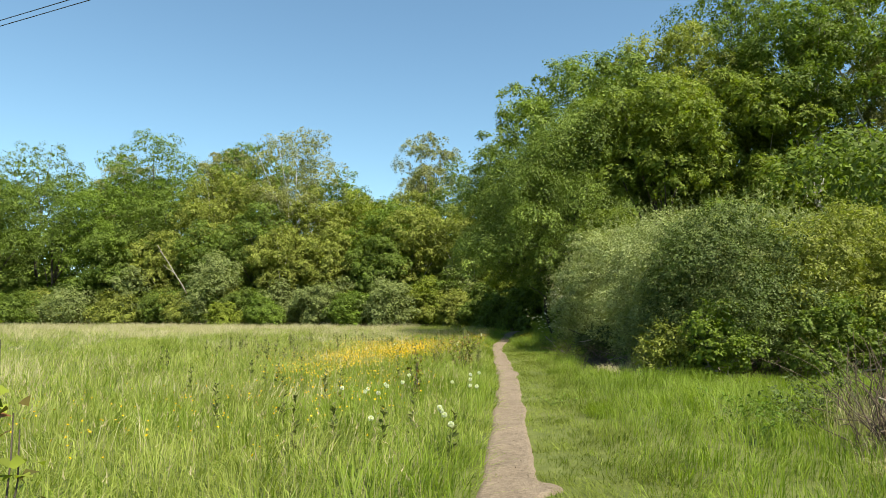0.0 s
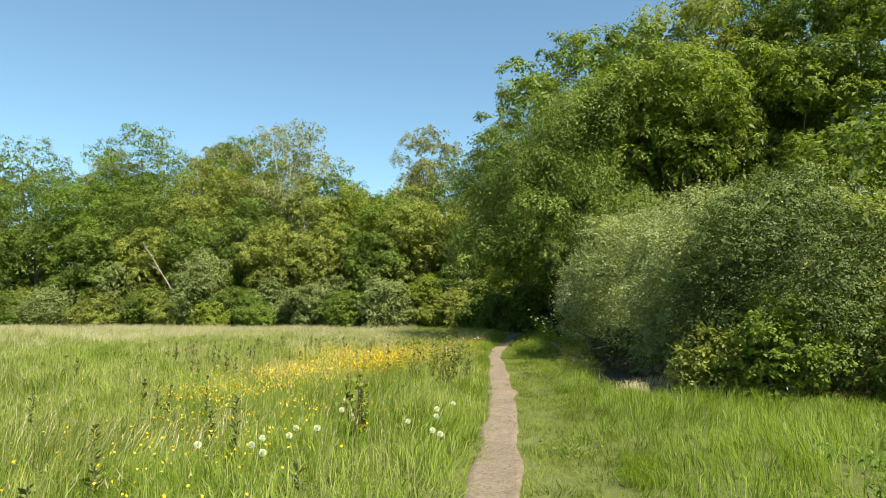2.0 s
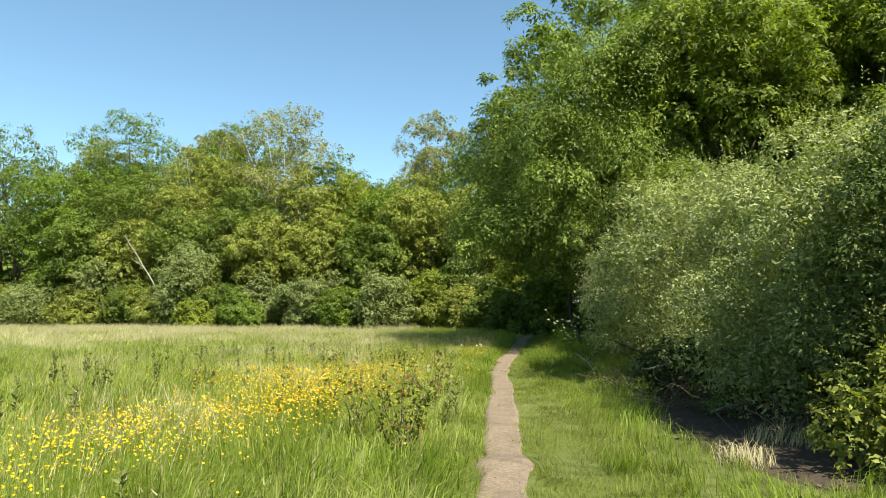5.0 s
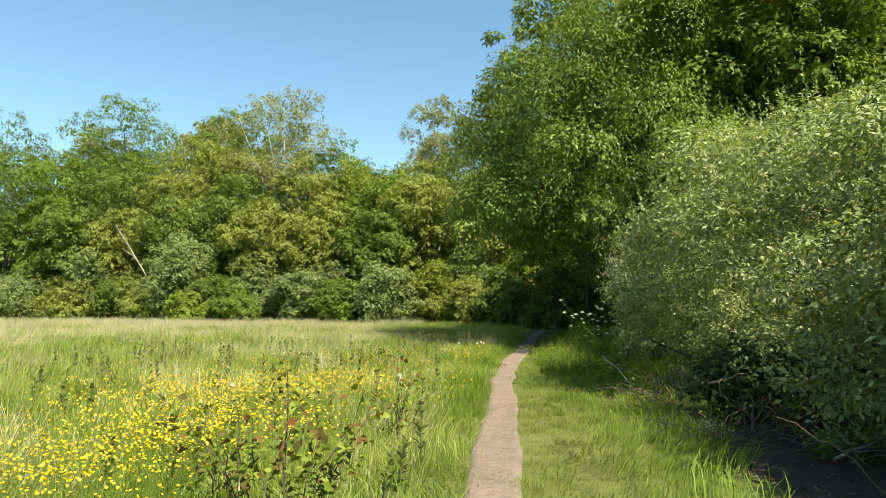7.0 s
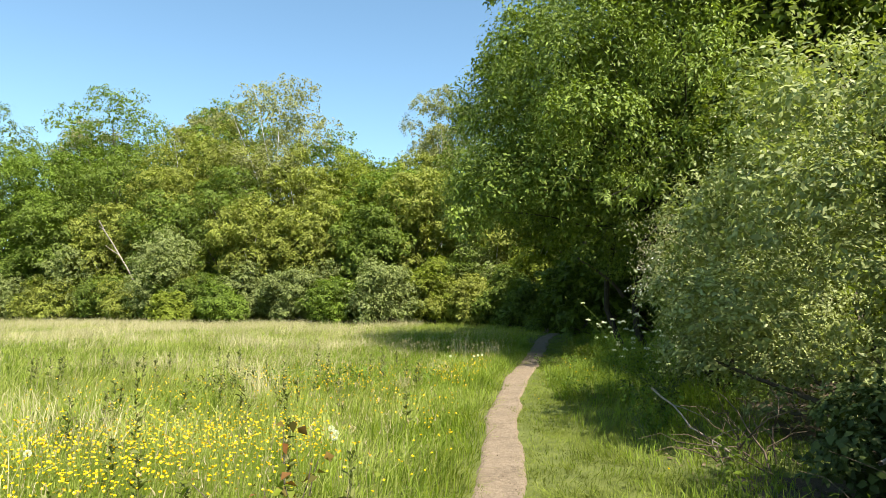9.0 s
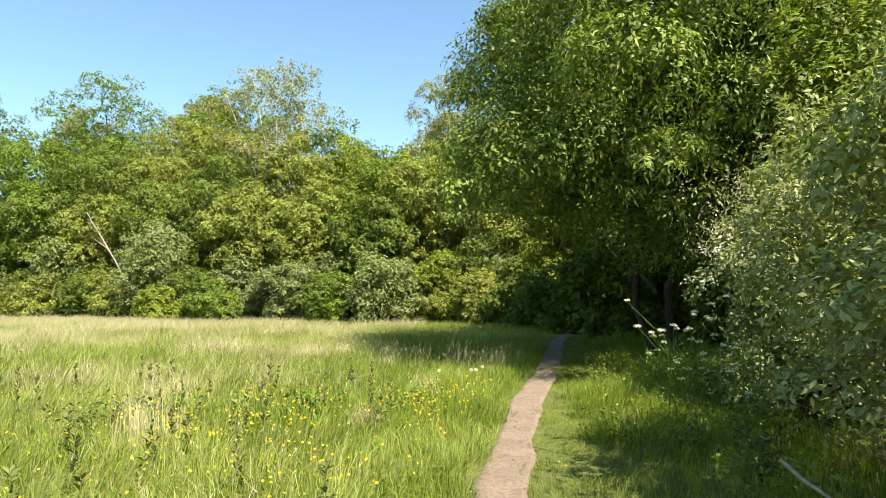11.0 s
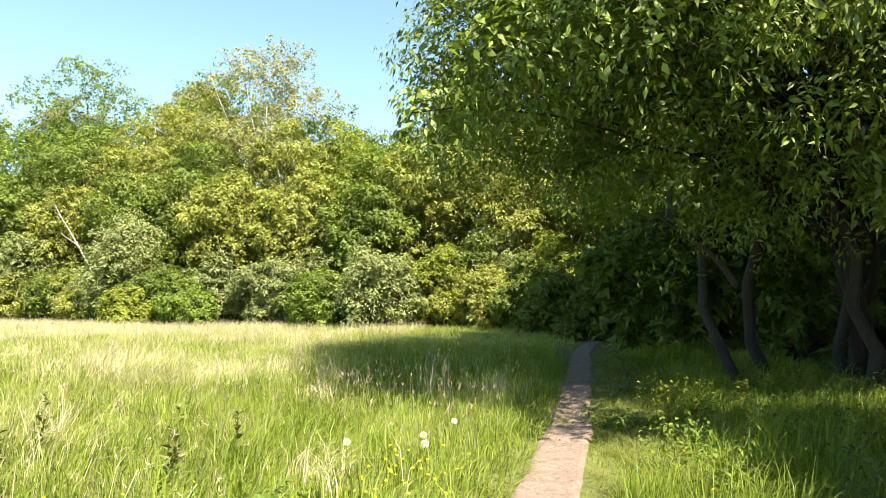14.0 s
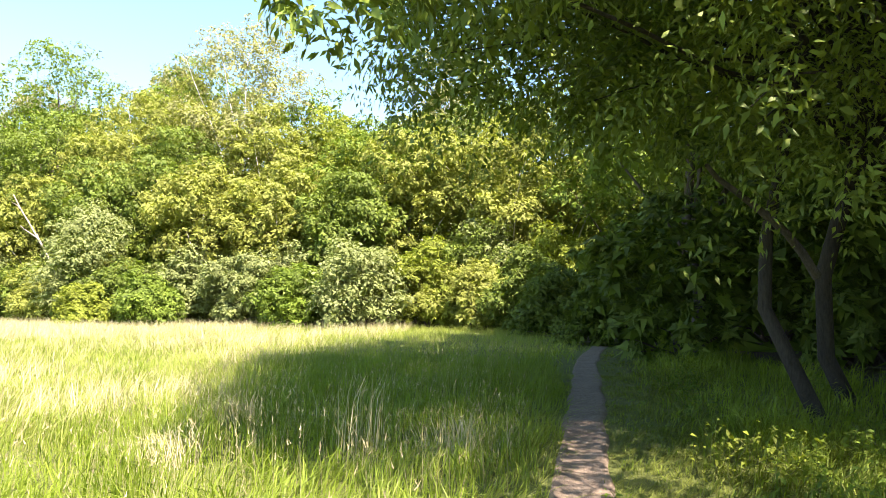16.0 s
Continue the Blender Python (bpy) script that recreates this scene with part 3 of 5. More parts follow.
def shrub(name, x, y, h, rx, ry, leaf_mat, label, category="shrub", group="", seed=1, count=6000, length=0.07, ratio=0.4, stems=9, lobes=14, clump=20, fine=False,
          spread=0.22, inner=0.45, lobe=None, upright=0.0, droop=0.1, hang=0.0, twig=None, up=0.4, far=False, sprigs=0, rise=1.2, reach=0.5):
    g = np.random.default_rng(seed)
    ob = thing(name, x, y, 0, label, category, group)
    size = lobe or 0.36 * min(rx, ry, 0.6 * h)
    u = (np.arange(lobes) + g.uniform(0.2, 0.8, lobes)) / lobes
    prof = np.sqrt(1 - np.clip((u - 0.3) / 0.72, 0, 1) ** 2) * (0.68 + 0.32 * np.clip(u / 0.35, 0, 1) if h > 3 else 0.8)
    a = np.arange(lobes) * 2.39996 + g.uniform(0, 6.28)
    fill = np.where(np.arange(lobes) % 4 == 3, g.uniform(0.2, 0.7, lobes), g.uniform(0.85, 1.05, lobes))
    lc = np.stack([np.cos(a) * prof * fill * (rx - 0.7 * size), np.sin(a) * prof * fill * (ry - 0.7 * size), 0.5 * size + u * (h - 1.3 * size)], -1)
    lc = lc + g.normal(0, 0.3, lc.shape) * size
    lc[:, 2] = np.maximum(lc[:, 2], 0.5 * size)
    lr = size * g.uniform(0.55, 1.4, len(lc))
    for k in range(stems):
        q = lc[k % len(lc)] * np.array([1, 1, 1.0]) + g.normal(0, 0.15, 3) * size
        p = np.array([g.normal(0, 0.12 * rx), g.normal(0, 0.12 * ry), -0.05])
        lim = bent(p, q, 6, 0.08 * h ** 0.5, g, sag=0.1)
        part("stem", mesh_of("stem", *tube(lim, np.linspace(0.022, 0.006, 6) * h ** 0.6, 5, 0.05, seed + k), twig or (M_BARK if h > 2 else M_TWIG), True), ob)
    v, f = foliage(lc, lr, count, clump, length, ratio, g, flat=0.85, fine=fine, spread=spread, inner=inner, droop=droop - upright, hang=hang, up=up, far=far)
    if sprigs:
        v, f = merge([(v, f), shoots(lc, lr, sprigs, reach, 24, length * 0.95, ratio, g, rise, far=far)])
    v[:, 2] = np.maximum(v[:, 2], 0.02)
    tagged(part("foliage", mesh_of("foliage", v, f, leaf_mat), ob), kind="stuff")
    return ob


# the large overhanging tree at the path and the wood behind it
NEAR = dict(category="tree", group="trees of the wood edge")
# its trunk, stems and most boughs wear the bark with shade painted in
big = tree("broadleaf_tree", 8.6, 35.6, 15.2, (5.7, 5.7, 1.8), M_TREE_NEAR, "large spreading broadleaf tree with lance-shaped leaves overhanging the path", seed=101, bark=M_SHADEBARK, trunk=0.2, lean=(-1.6, -1.0),
           lobes=92, lobe=1.15, count=100000, length=0.155, ratio=0.48, clump=84, limbs=14, hang=0.06, spread=0.25, inner=0.6, low=-0.85, core=0.06, droop=0.08, up=0.6, outline=lambda z: np.interp(z, (0, 7, 11, 13, 15), (-7.2, -7.9, -6.0, -3.6, -0.8)), **NEAR)


def overhang(ob):
    """The low outer boughs of the big tree, hung with long leaves, over the path and its right side."""
    g = np.random.default_rng(105)
    ox, oy = ob.location[0], ob.location[1]
    at = [(1.9, 30.4, 4.3, 1.0), (2.2, 29.5, 3.9, 0.8), (1.9, 31.8, 4.6, 1.2), (2.1, 33.4, 4.2, 1.3), (2.8, 30.0, 4.6, 1.2), (3.7, 29.8, 4.2, 1.2), (4.8, 30.2, 3.6, 1.2), (5.9, 30.4, 3.4, 1.2), (2.8, 33.2, 4.6, 1.3),
          (7.0, 29.8, 4.6, 1.2), (4.6, 31.6, 2.9, 1.1), (3.6, 33.0, 3.5, 1.1), (6.0, 32.0, 2.8, 1.1), (2.2, 33.0, 6.2, 1.4), (3.0, 30.4, 6.2, 1.4), (4.4, 29.4, 6.2, 1.5), (6.6, 29.2, 6.0, 1.5),
          (2.0, 35.4, 4.4, 1.4), (8.8, 29.6, 5.6, 1.5), (1.3, 29.8, 3.3, 0.5), (5.2, 33.4, 3.2, 1.1), (2.2, 34.8, 7.4, 1.5),
          (4.3, 27.6, 3.5, 0.6), (5.1, 27.5, 4.2, 0.8), (5.0, 28.2, 2.7, 0.6), (6.2, 27.3, 4.3, 0.9), (7.2, 26.9, 3.8, 0.9), (5.4, 26.9, 6.2, 1.0), (6.8, 28.0, 5.4, 1.2), (7.8, 28.2, 5.0, 1.2), (5.8, 28.6, 5.2, 1.1), (4.6, 28.8, 7.6, 1.5), (5.6, 28.0, 8.6, 1.5), (4.0, 29.4, 7.0, 1.3), (3.2, 30.2, 7.6, 1.4), (5.0, 30.0, 8.4, 1.6), (6.2, 29.4, 9.4, 1.6), (3.9, 28.0, 5.2, 1.0), (4.2, 28.2, 6.6, 1.2), (5.6, 32.4, 2.3, 0.9), (6.5, 31.0, 2.7, 0.9)]
    lc = np.array([p[:3] for p in at]) - np.array([ox, oy, 0])
    lr = np.array([p[3] for p in at])
    v, f = foliage(lc, lr, 66000, 48, 0.094, 0.36, g, flat=0.8, fine=True, hang=0.3, spread=0.26, inner=0.5, up=0.4, droop=0.4, core=0.04)
    part("foliage", mesh_of("foliage", v, f, M_TREE_NEAR), ob, "drooping sprays of long green leaves")
    edge = lc[:, 0] < 4.2 - ox
    v, f = foliage(lc[edge], 0.85 * lr[edge], 17000, 20, 0.12, 0.5, g, flat=0.8, hang=0.3, spread=0.3, inner=0.1, core=0)
    tagged(part("inner_foliage", mesh_of("inner_foliage", v, f, M_TREE_NEAR), ob), kind="stuff")
    for k in range(len(lc)):
        s = np.array([-0.9, -0.7, 0]) * g.uniform(0.2, 1.0) + np.array([0, 0, g.uniform(2.2, 5.0)])
        lim = bent(s, lc[k] + 0.5 * (lc[k] - s) / np.linalg.norm(lc[k] - s), 9, 0.35, g, sag=0.5)
        part("bough", mesh_of("bough", *tube(lim, np.linspace(0.042, 0.006, 9), 6, 0.08, k), M_SHADEBARK if k % 5 else M_BARK, True), ob)
    lim = bent((5.58 - ox, 33.20 - oy, 1.59), (4.21 - ox, 32.30 - oy, 2.62), 8, 0.1, g, sag=0.12)
    part("leaning_limb", mesh_of("leaning_limb", *tube(lim, np.linspace(0.05, 0.022, 8), 8, 0.06, 77), M_BARK, True), ob, "bare limb leaning out of the shade")
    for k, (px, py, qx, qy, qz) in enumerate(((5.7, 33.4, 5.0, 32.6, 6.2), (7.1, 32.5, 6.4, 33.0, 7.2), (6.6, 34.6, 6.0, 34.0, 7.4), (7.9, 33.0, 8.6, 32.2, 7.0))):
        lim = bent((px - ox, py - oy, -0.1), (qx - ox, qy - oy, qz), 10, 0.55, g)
        part("stem", mesh_of("stem", *tube(lim, np.linspace(0.09 + 0.012 * (k % 3), 0.035, 10), 8, 0.06, 60 + k), M_SHADEBARK, True), ob)
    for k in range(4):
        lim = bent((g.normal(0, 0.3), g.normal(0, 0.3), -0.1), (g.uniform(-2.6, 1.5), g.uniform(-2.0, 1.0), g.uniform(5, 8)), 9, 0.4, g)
        part("stem", mesh_of("stem", *tube(lim, np.linspace(0.12, 0.04, 9), 8, 0.05, 40 + k), M_SHADEBARK, True), ob)


overhang(big)
WOOD = [
    # x, y, height, crown radii, underside, material, bark, leaf count
    (12.2, 33.5, 16.6, 4.0, 3.6, 3.0, M_OLIVE, M_BARK, 17000), (9.7, 29.4, 12.0, 3.4, 3.0, 4.4, M_LIME, M_BARK, 14500),
    (16.6, 35.5, 21.0, 4.2, 4.0, 4.0, M_ASH, M_BARK, 16000), (17.2, 29.5, 19.5, 3.6, 3.4, 3.0, M_ASH, M_BIRCHBARK, 15000),
    (22.0, 31.0, 21.0, 3.6, 3.6, 3.5, M_BIRCH, M_BIRCHBARK, 13000), (14.0, 29.5, 12.6, 3.2, 3.0, 2.0, M_LIME, M_BIRCHBARK, 15000),
    (25.0, 33.0, 22.0, 4.0, 3.8, 2.5, M_BIRCH, M_BIRCHBARK, 13000), (29.0, 36.0, 23.0, 4.6, 4.4, 3.0, M_OAK, M_BARK, 11000),
    (11.2, 41.5, 17.0, 4.2, 4.0, 4.0, M_ASH, M_BARK, 11000), (7.4, 44.0, 13.0, 3.8, 3.6, 2.6, M_ASH, M_BARK, 12000),
    (16.0, 44.0, 19.0, 4.4, 4.2, 4.0, M_OAK, M_BARK, 9000), (22.0, 40.0, 21.0, 4.6, 4.4, 4.0, M_OAK, M_BARK, 9000),
    (10.5, 51.0, 15.0, 4.0, 3.8, 2.2, M_ASH, M_BARK, 9000), (17.5, 53.0, 18.0, 4.4, 4.0, 2.2, M_OAK, M_BARK, 8000),
    (13.0, 47.0, 12.0, 3.4, 3.4, 1.5, M_ASH, M_BARK, 8000), (25.0, 49.0, 19.0, 4.6, 4.4, 2.0, M_OAK, M_BARK, 7000),
]
for n, (x, y, h, rx, ry, z0, mat, bark, cnt) in enumerate(WOOD):
    words = {M_LIME: "leafy lime-green tree at the wood edge", M_OLIVE: "tall olive-green birch of the wood edge", M_ASH: "dark green broadleaf tree in the wood", M_OAK: "leafy bright green tree at the wood edge", M_BIRCH: "slender birch with pale trunk and fine leaves"}[mat]
    tree("birch_tree" if bark is M_BIRCHBARK else "woodland_tree", x, y, h, (rx, ry, z0), mat, words, seed=200 + n, bark=bark, trunk=0.13 + 0.005 * h, count=int(2.5 * cnt) if cnt > 12500 else int(1.2 * cnt),
         length=0.15 if cnt > 12500 else 0.22, ratio=0.55, lobes=40, lobe=0.32 * rx, hang=0.5 if mat in (M_BIRCH, M_OLIVE) else 0.2, spread=0.19, clump=40, far=True, **NEAR)

# shrubs right of the path
SHRUBS = [
    ("willow_bush", 5.8, 21.2, 4.1, 2.3, 2.8, M_WILLOW, "dense grey-green willow bush beside the footpath", 50000, 0.070, 0.42),
    ("willow_bush", 6.45, 17.2, 3.7, 2.4, 2.1, M_WILLOW, "dense grey-green willow bush beside the footpath", 62000, 0.062, 0.42),
    ("leafy_shrub", 6.1, 14.25, 3.6, 1.8, 1.6, M_DARKLEAF, "dense dark green leafy shrub beside the willows", 46000, 0.052, 0.55),
    ("willow_bush", 9.2, 18.6, 4.5, 2.6, 2.6, M_WILLOW, "tall grey-green willow bush behind lower shrubs", 15000, 0.08, 0.42),
    ("leafy_shrub", 5.6, 15.6, 3.3, 1.5, 1.5, M_WILLOW, "grey-green leafy shrub leaning over the verge", 36000, 0.056, 0.45),
    ("leafy_shrub", 8.8, 14.6, 3.6, 2.0, 1.9, M_OLIVE, "olive-green leafy shrub among the willows", 26000, 0.075, 0.5),
    ("leafy_shrub", 11.6, 14.0, 3.7, 2.3, 2.0, M_YELLOW, "yellow-green shrub at the wood edge", 24000, 0.08, 0.55),
    ("leafy_shrub", 12.8, 19.0, 4.2, 2.8, 2.6, M_OLIVE, "tall olive shrub at the wood edge", 9000, 0.12, 0.5),
    ("bramble_bush", 5.4, 13.0, 1.45, 0.85, 0.7, M_BRAMBLE, "bright green bramble at the foot of the willows", 5000, 0.065, 0.6),
    ("bramble_bush", 4.7, 13.7, 1.0, 0.75, 0.7, M_OLIVE, "low olive-green bramble at the foot of the willows", 4200, 0.055, 0.6),
    ("bramble_bush", 7.6, 12.8, 1.5, 1.3, 0.8, M_ASH, "dark green bramble thicket", 6500, 0.07, 0.6),
    ("bramble_bush", 10.0, 12.2, 1.7, 1.4, 0.9, M_OLIVE, "dark green bramble thicket", 6500, 0.07, 0.6),
    ("hawthorn_bush", 5.9, 25.6, 2.9, 1.75, 1.6, M_WILLOW, "pale grey-green bush with sprays of cream blossom", 38000, 0.062, 0.5),
    ("understorey_bush", 6.2, 41.0, 3.4, 1.9, 1.8, M_ASH, "dark shaded undergrowth beneath the trees", 5000, 0.21, 0.55),
    ("understorey_bush", 9.4, 39.6, 3.6, 2.0, 1.8, M_ASH, "dark shaded undergrowth beneath the trees", 5000, 0.21, 0.55),
    ("understorey_bush", 12.4, 37.4, 3.6, 2.2, 1.8, M_ASH, "dark shaded undergrowth beneath the trees", 5000, 0.21, 0.55),
    ("understorey_bush", 6.6, 47.0, 4.2, 2.0, 2.0, M_ASH, "dark shaded undergrowth beneath the trees", 5000, 0.23, 0.55),
    ("understorey_bush", 13.6, 31.0, 4.2, 2.4, 2.2, M_ASH, "dark shaded undergrowth beneath the trees", 8000, 0.19, 0.55),
    ("understorey_bush", 11.0, 24.0, 4.4, 2.2, 2.2, M_ASH, "dark shaded undergrowth beneath the trees", 8000, 0.17, 0.55),
    ("understorey_bush", 9.6, 44.6, 4.4, 2.2, 2.0, M_ASH, "dark shaded undergrowth beneath the trees", 5000, 0.23, 0.55),
    ("understorey_bush", 4.2, 51.0, 2.6, 1.6, 1.4, M_ASH, "dark shaded undergrowth beneath the trees", 6000, 0.19, 0.55),
    ("understorey_bush", 7.0, 51.5, 3.0, 1.8, 1.4, M_ASH, "dark shaded undergrowth beneath the trees", 6000, 0.19, 0.55),
    ("understorey_bush", 4.9, 46.6, 1.8, 0.9, 1.2, M_ASH, "dark shaded undergrowth beneath the trees", 5000, 0.15, 0.55),
    ("hazel_bush", 7.0, 26.5, 5.4, 1.8, 1.5, M_LIME, "tall lime-green hazel bush behind the willows", 30000, 0.09, 0.6),
    # next three: low dark leaves added to deepen the hollow under the willow
    ("ivy_clump", 4.5, 19.2, 0.8, 0.8, 1.0, M_SHADELEAF, "low leaves added and coloured dark as shade under the willow", 4200, 0.06, 0.7),
    ("ivy_clump", 5.9, 16.2, 1.0, 0.9, 1.0, M_SHADELEAF, "low leaves added and coloured dark as shade under the willow", 4200, 0.06, 0.7),
    ("ivy_clump", 5.9, 18.8, 1.0, 0.9, 1.0, M_SHADELEAF, "low leaves added and coloured dark as shade under the willow", 4200, 0.06, 0.7),
    ("bramble_bush", 6.8, 28.2, 1.3, 1.3, 1.0, M_ASH, "low bramble in the shade of the trees", 4000, 0.09, 0.6),
]
for n, (name, x, y, h, rx, ry, mat, label, cnt, ln, ra) in enumerate(SHRUBS):
    shrub(name, x, y, h, rx, ry, mat, label, group="shrubs beside the path", seed=300 + n, count=cnt, length=ln, ratio=ra, stems=12 if h > 2 else 7, lobes=54 if h > 2 else 22,
          lobe=0.5 if h > 2 else 0.27, far=h > 2 and not (mat is M_WILLOW and x < 7), upright=0.35 if mat is M_WILLOW else 0.0, spread=0.2, inner=0.45, clump=30,
          sprigs=0 if "underst" in name else (420 if mat is M_WILLOW else 160) if h > 2 else 60, rise=1.6 if mat is M_WILLOW else 0.5, reach=0.85 if mat is M_WILLOW else 0.5 if h > 2 else 0.4)

# the far wood across the meadow: x, y, height, crown radius, underside, kind
FAR = [
    (-46.0, 74, 19.0, 5.0, 2.0, M_ASH), (-39.5, 81, 19.5, 3.6, 3.0, M_BIRCH), (-33.5, 75, 20.8, 5.0, 2.5, M_OAK), (-28.0, 82, 20.5, 3.4, 3.0, M_BIRCH), (-30.5, 78, 16.5, 4.0, 2.0, M_OAK),
    (-25.4, 79, 20.4, 3.0, 3.0, M_BIRCH), (-22.4, 77, 20.0, 4.0, 2.5, M_OAK), (-15.4, 70, 20.2, 4.8, 5.0, M_BIRCH), (-10.2, 78, 15.0, 3.2, 3.0, M_BIRCH), (-5.0, 66, 11.8, 4.0, 1.8, M_OAK),
    (-1.8, 79, 21.6, 3.6, 5.0, M_BIRCH), (1.8, 70, 16.0, 4.4, 2.0, M_ASH), (-41.5, 70, 15.0, 4.8, 1.6, M_ASH), (-36.0, 69, 14.0, 4.2, 1.6, M_OAK), (-7.4, 72, 12.2, 3.6, 2.0, M_OLIVE),
    (-30.0, 70, 13.5, 4.2, 1.8, M_ASH), (-25.5, 69, 12.5, 3.8, 1.8, M_OLIVE), (-20.6, 71, 16.5, 4.2, 2.0, M_OLIVE), (-18.0, 66, 11.5, 3.4, 1.6, M_ASH), (-23.2, 66, 10.0, 3.2, 1.2, M_ASH),
    (-13.0, 67, 13.0, 3.6, 1.8, M_OLIVE), (-9.0, 68, 12.6, 3.6, 2.0, M_YELLOW), (-2.8, 63, 11.0, 3.2, 1.6, M_OLIVE), (2.4, 62, 11.0, 3.4, 1.4, M_OLIVE), (-15.4, 63, 9.0, 2.8, 1.2, M_OLIVE),
    (-51.0, 72, 16.0, 5.0, 1.6, M_OAK), (-57.0, 76, 18.0, 5.2, 1.6, M_OLIVE), (5.6, 66, 13.5, 4.0, 1.6, M_OLIVE), (-64, 78, 18.0, 5.2, 1.6, M_OAK), (-6.0, 61.5, 8.0, 2.6, 1.0, M_ASH),
    (-43.0, 82, 17.0, 4.8, 2.0, M_ASH), (-36.6, 79, 17.0, 4.4, 2.0, M_ASH), (-26.2, 75, 16.5, 4.4, 2.0, M_OLIVE), (-18.6, 79, 17.6, 4.6, 2.0, M_OLIVE), (-12.2, 75, 16.0, 4.0, 2.0, M_OAK), (-8.2, 82, 14.0, 3.6, 2.0, M_BIRCH), (-3.6, 72, 13.8, 3.4, 2.0, M_OLIVE),
    (-46.0, 67, 11.0, 4.0, 1.2, M_ASH), (-33.2, 67, 10.0, 3.4, 1.2, M_ASH), (-38.0, 85, 16.0, 4.6, 1.6, M_ASH), (8.8, 60, 13.5, 4.0, 1.4, M_OAK), (-28.2, 66.5, 9.0, 3.0, 1.2, M_OLIVE), (-11.0, 63, 8.6, 2.8, 1.0, M_OLIVE),
]
for n, (x, y, h, r, z0, mat) in enumerate(FAR):
    thin = mat is M_BIRCH
    z0 = max(z0, 0.45 * h) if y >= 72 else z0
    words = {M_YELLOW: "yellow-green tree in the far wood", M_OLIVE: "olive-green birch in the far wood", M_ASH: "dark green broadleaf tree in the far wood", M_OAK: "broad bright green oak in the far wood", M_BIRCH: "tall airy birch with drooping fine twigs"}[mat]
    tree("birch_tree" if thin or mat is M_OLIVE else "oak_tree", x, y, 1.07 * h, (r, r, z0), mat, words, "tree", "trees of the far wood", bark=M_BIRCHBARK if thin or mat is M_OLIVE else M_BARK, seed=400 + n,
         trunk=0.11 + 0.006 * h, count=20000 if y < 73 or thin else 12000, length=0.19, ratio=0.68, far=True, lobes=60 if thin else 64, lobe=0.28 * r if thin else 0.28 * r, up=0.2, inner=0.4, clump=26, limbs=5, hang=0.8 if thin else 0.2, spread=0.27, core=0.02 if thin else 0.05)
FAR_SHRUBS = [
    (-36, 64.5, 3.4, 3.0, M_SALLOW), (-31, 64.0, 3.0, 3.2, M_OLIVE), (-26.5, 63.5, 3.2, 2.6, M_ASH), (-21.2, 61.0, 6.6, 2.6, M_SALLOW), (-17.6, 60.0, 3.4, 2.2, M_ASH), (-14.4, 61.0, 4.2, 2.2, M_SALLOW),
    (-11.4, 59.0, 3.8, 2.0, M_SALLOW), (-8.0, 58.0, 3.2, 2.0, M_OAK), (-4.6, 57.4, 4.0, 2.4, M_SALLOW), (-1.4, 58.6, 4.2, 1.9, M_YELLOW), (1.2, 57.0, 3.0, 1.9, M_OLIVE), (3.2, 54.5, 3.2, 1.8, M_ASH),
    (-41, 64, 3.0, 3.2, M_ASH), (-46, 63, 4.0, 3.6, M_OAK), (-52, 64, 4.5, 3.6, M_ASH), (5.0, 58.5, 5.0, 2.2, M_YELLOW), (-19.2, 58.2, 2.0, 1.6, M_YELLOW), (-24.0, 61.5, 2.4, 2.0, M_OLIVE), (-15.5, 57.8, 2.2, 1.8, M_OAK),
]
gs = np.random.default_rng(65)
for k in range(30):  # the tangled scrub between them
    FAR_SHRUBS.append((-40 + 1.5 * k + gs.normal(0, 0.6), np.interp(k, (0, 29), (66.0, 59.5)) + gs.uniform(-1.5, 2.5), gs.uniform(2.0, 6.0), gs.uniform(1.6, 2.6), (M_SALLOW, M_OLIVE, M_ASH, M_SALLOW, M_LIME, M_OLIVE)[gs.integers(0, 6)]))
for n, (x, y, h, r, mat) in enumerate(FAR_SHRUBS):
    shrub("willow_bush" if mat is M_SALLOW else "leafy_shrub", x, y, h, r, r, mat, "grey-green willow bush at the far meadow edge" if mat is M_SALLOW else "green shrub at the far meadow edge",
          group="shrubs at the meadow edge", seed=500 + n, count=10500 if n < 19 else 6000, length=0.16, ratio=0.6, far=True, stems=6, lobes=40, lobe=0.27 * r, clump=24, spread=0.3)


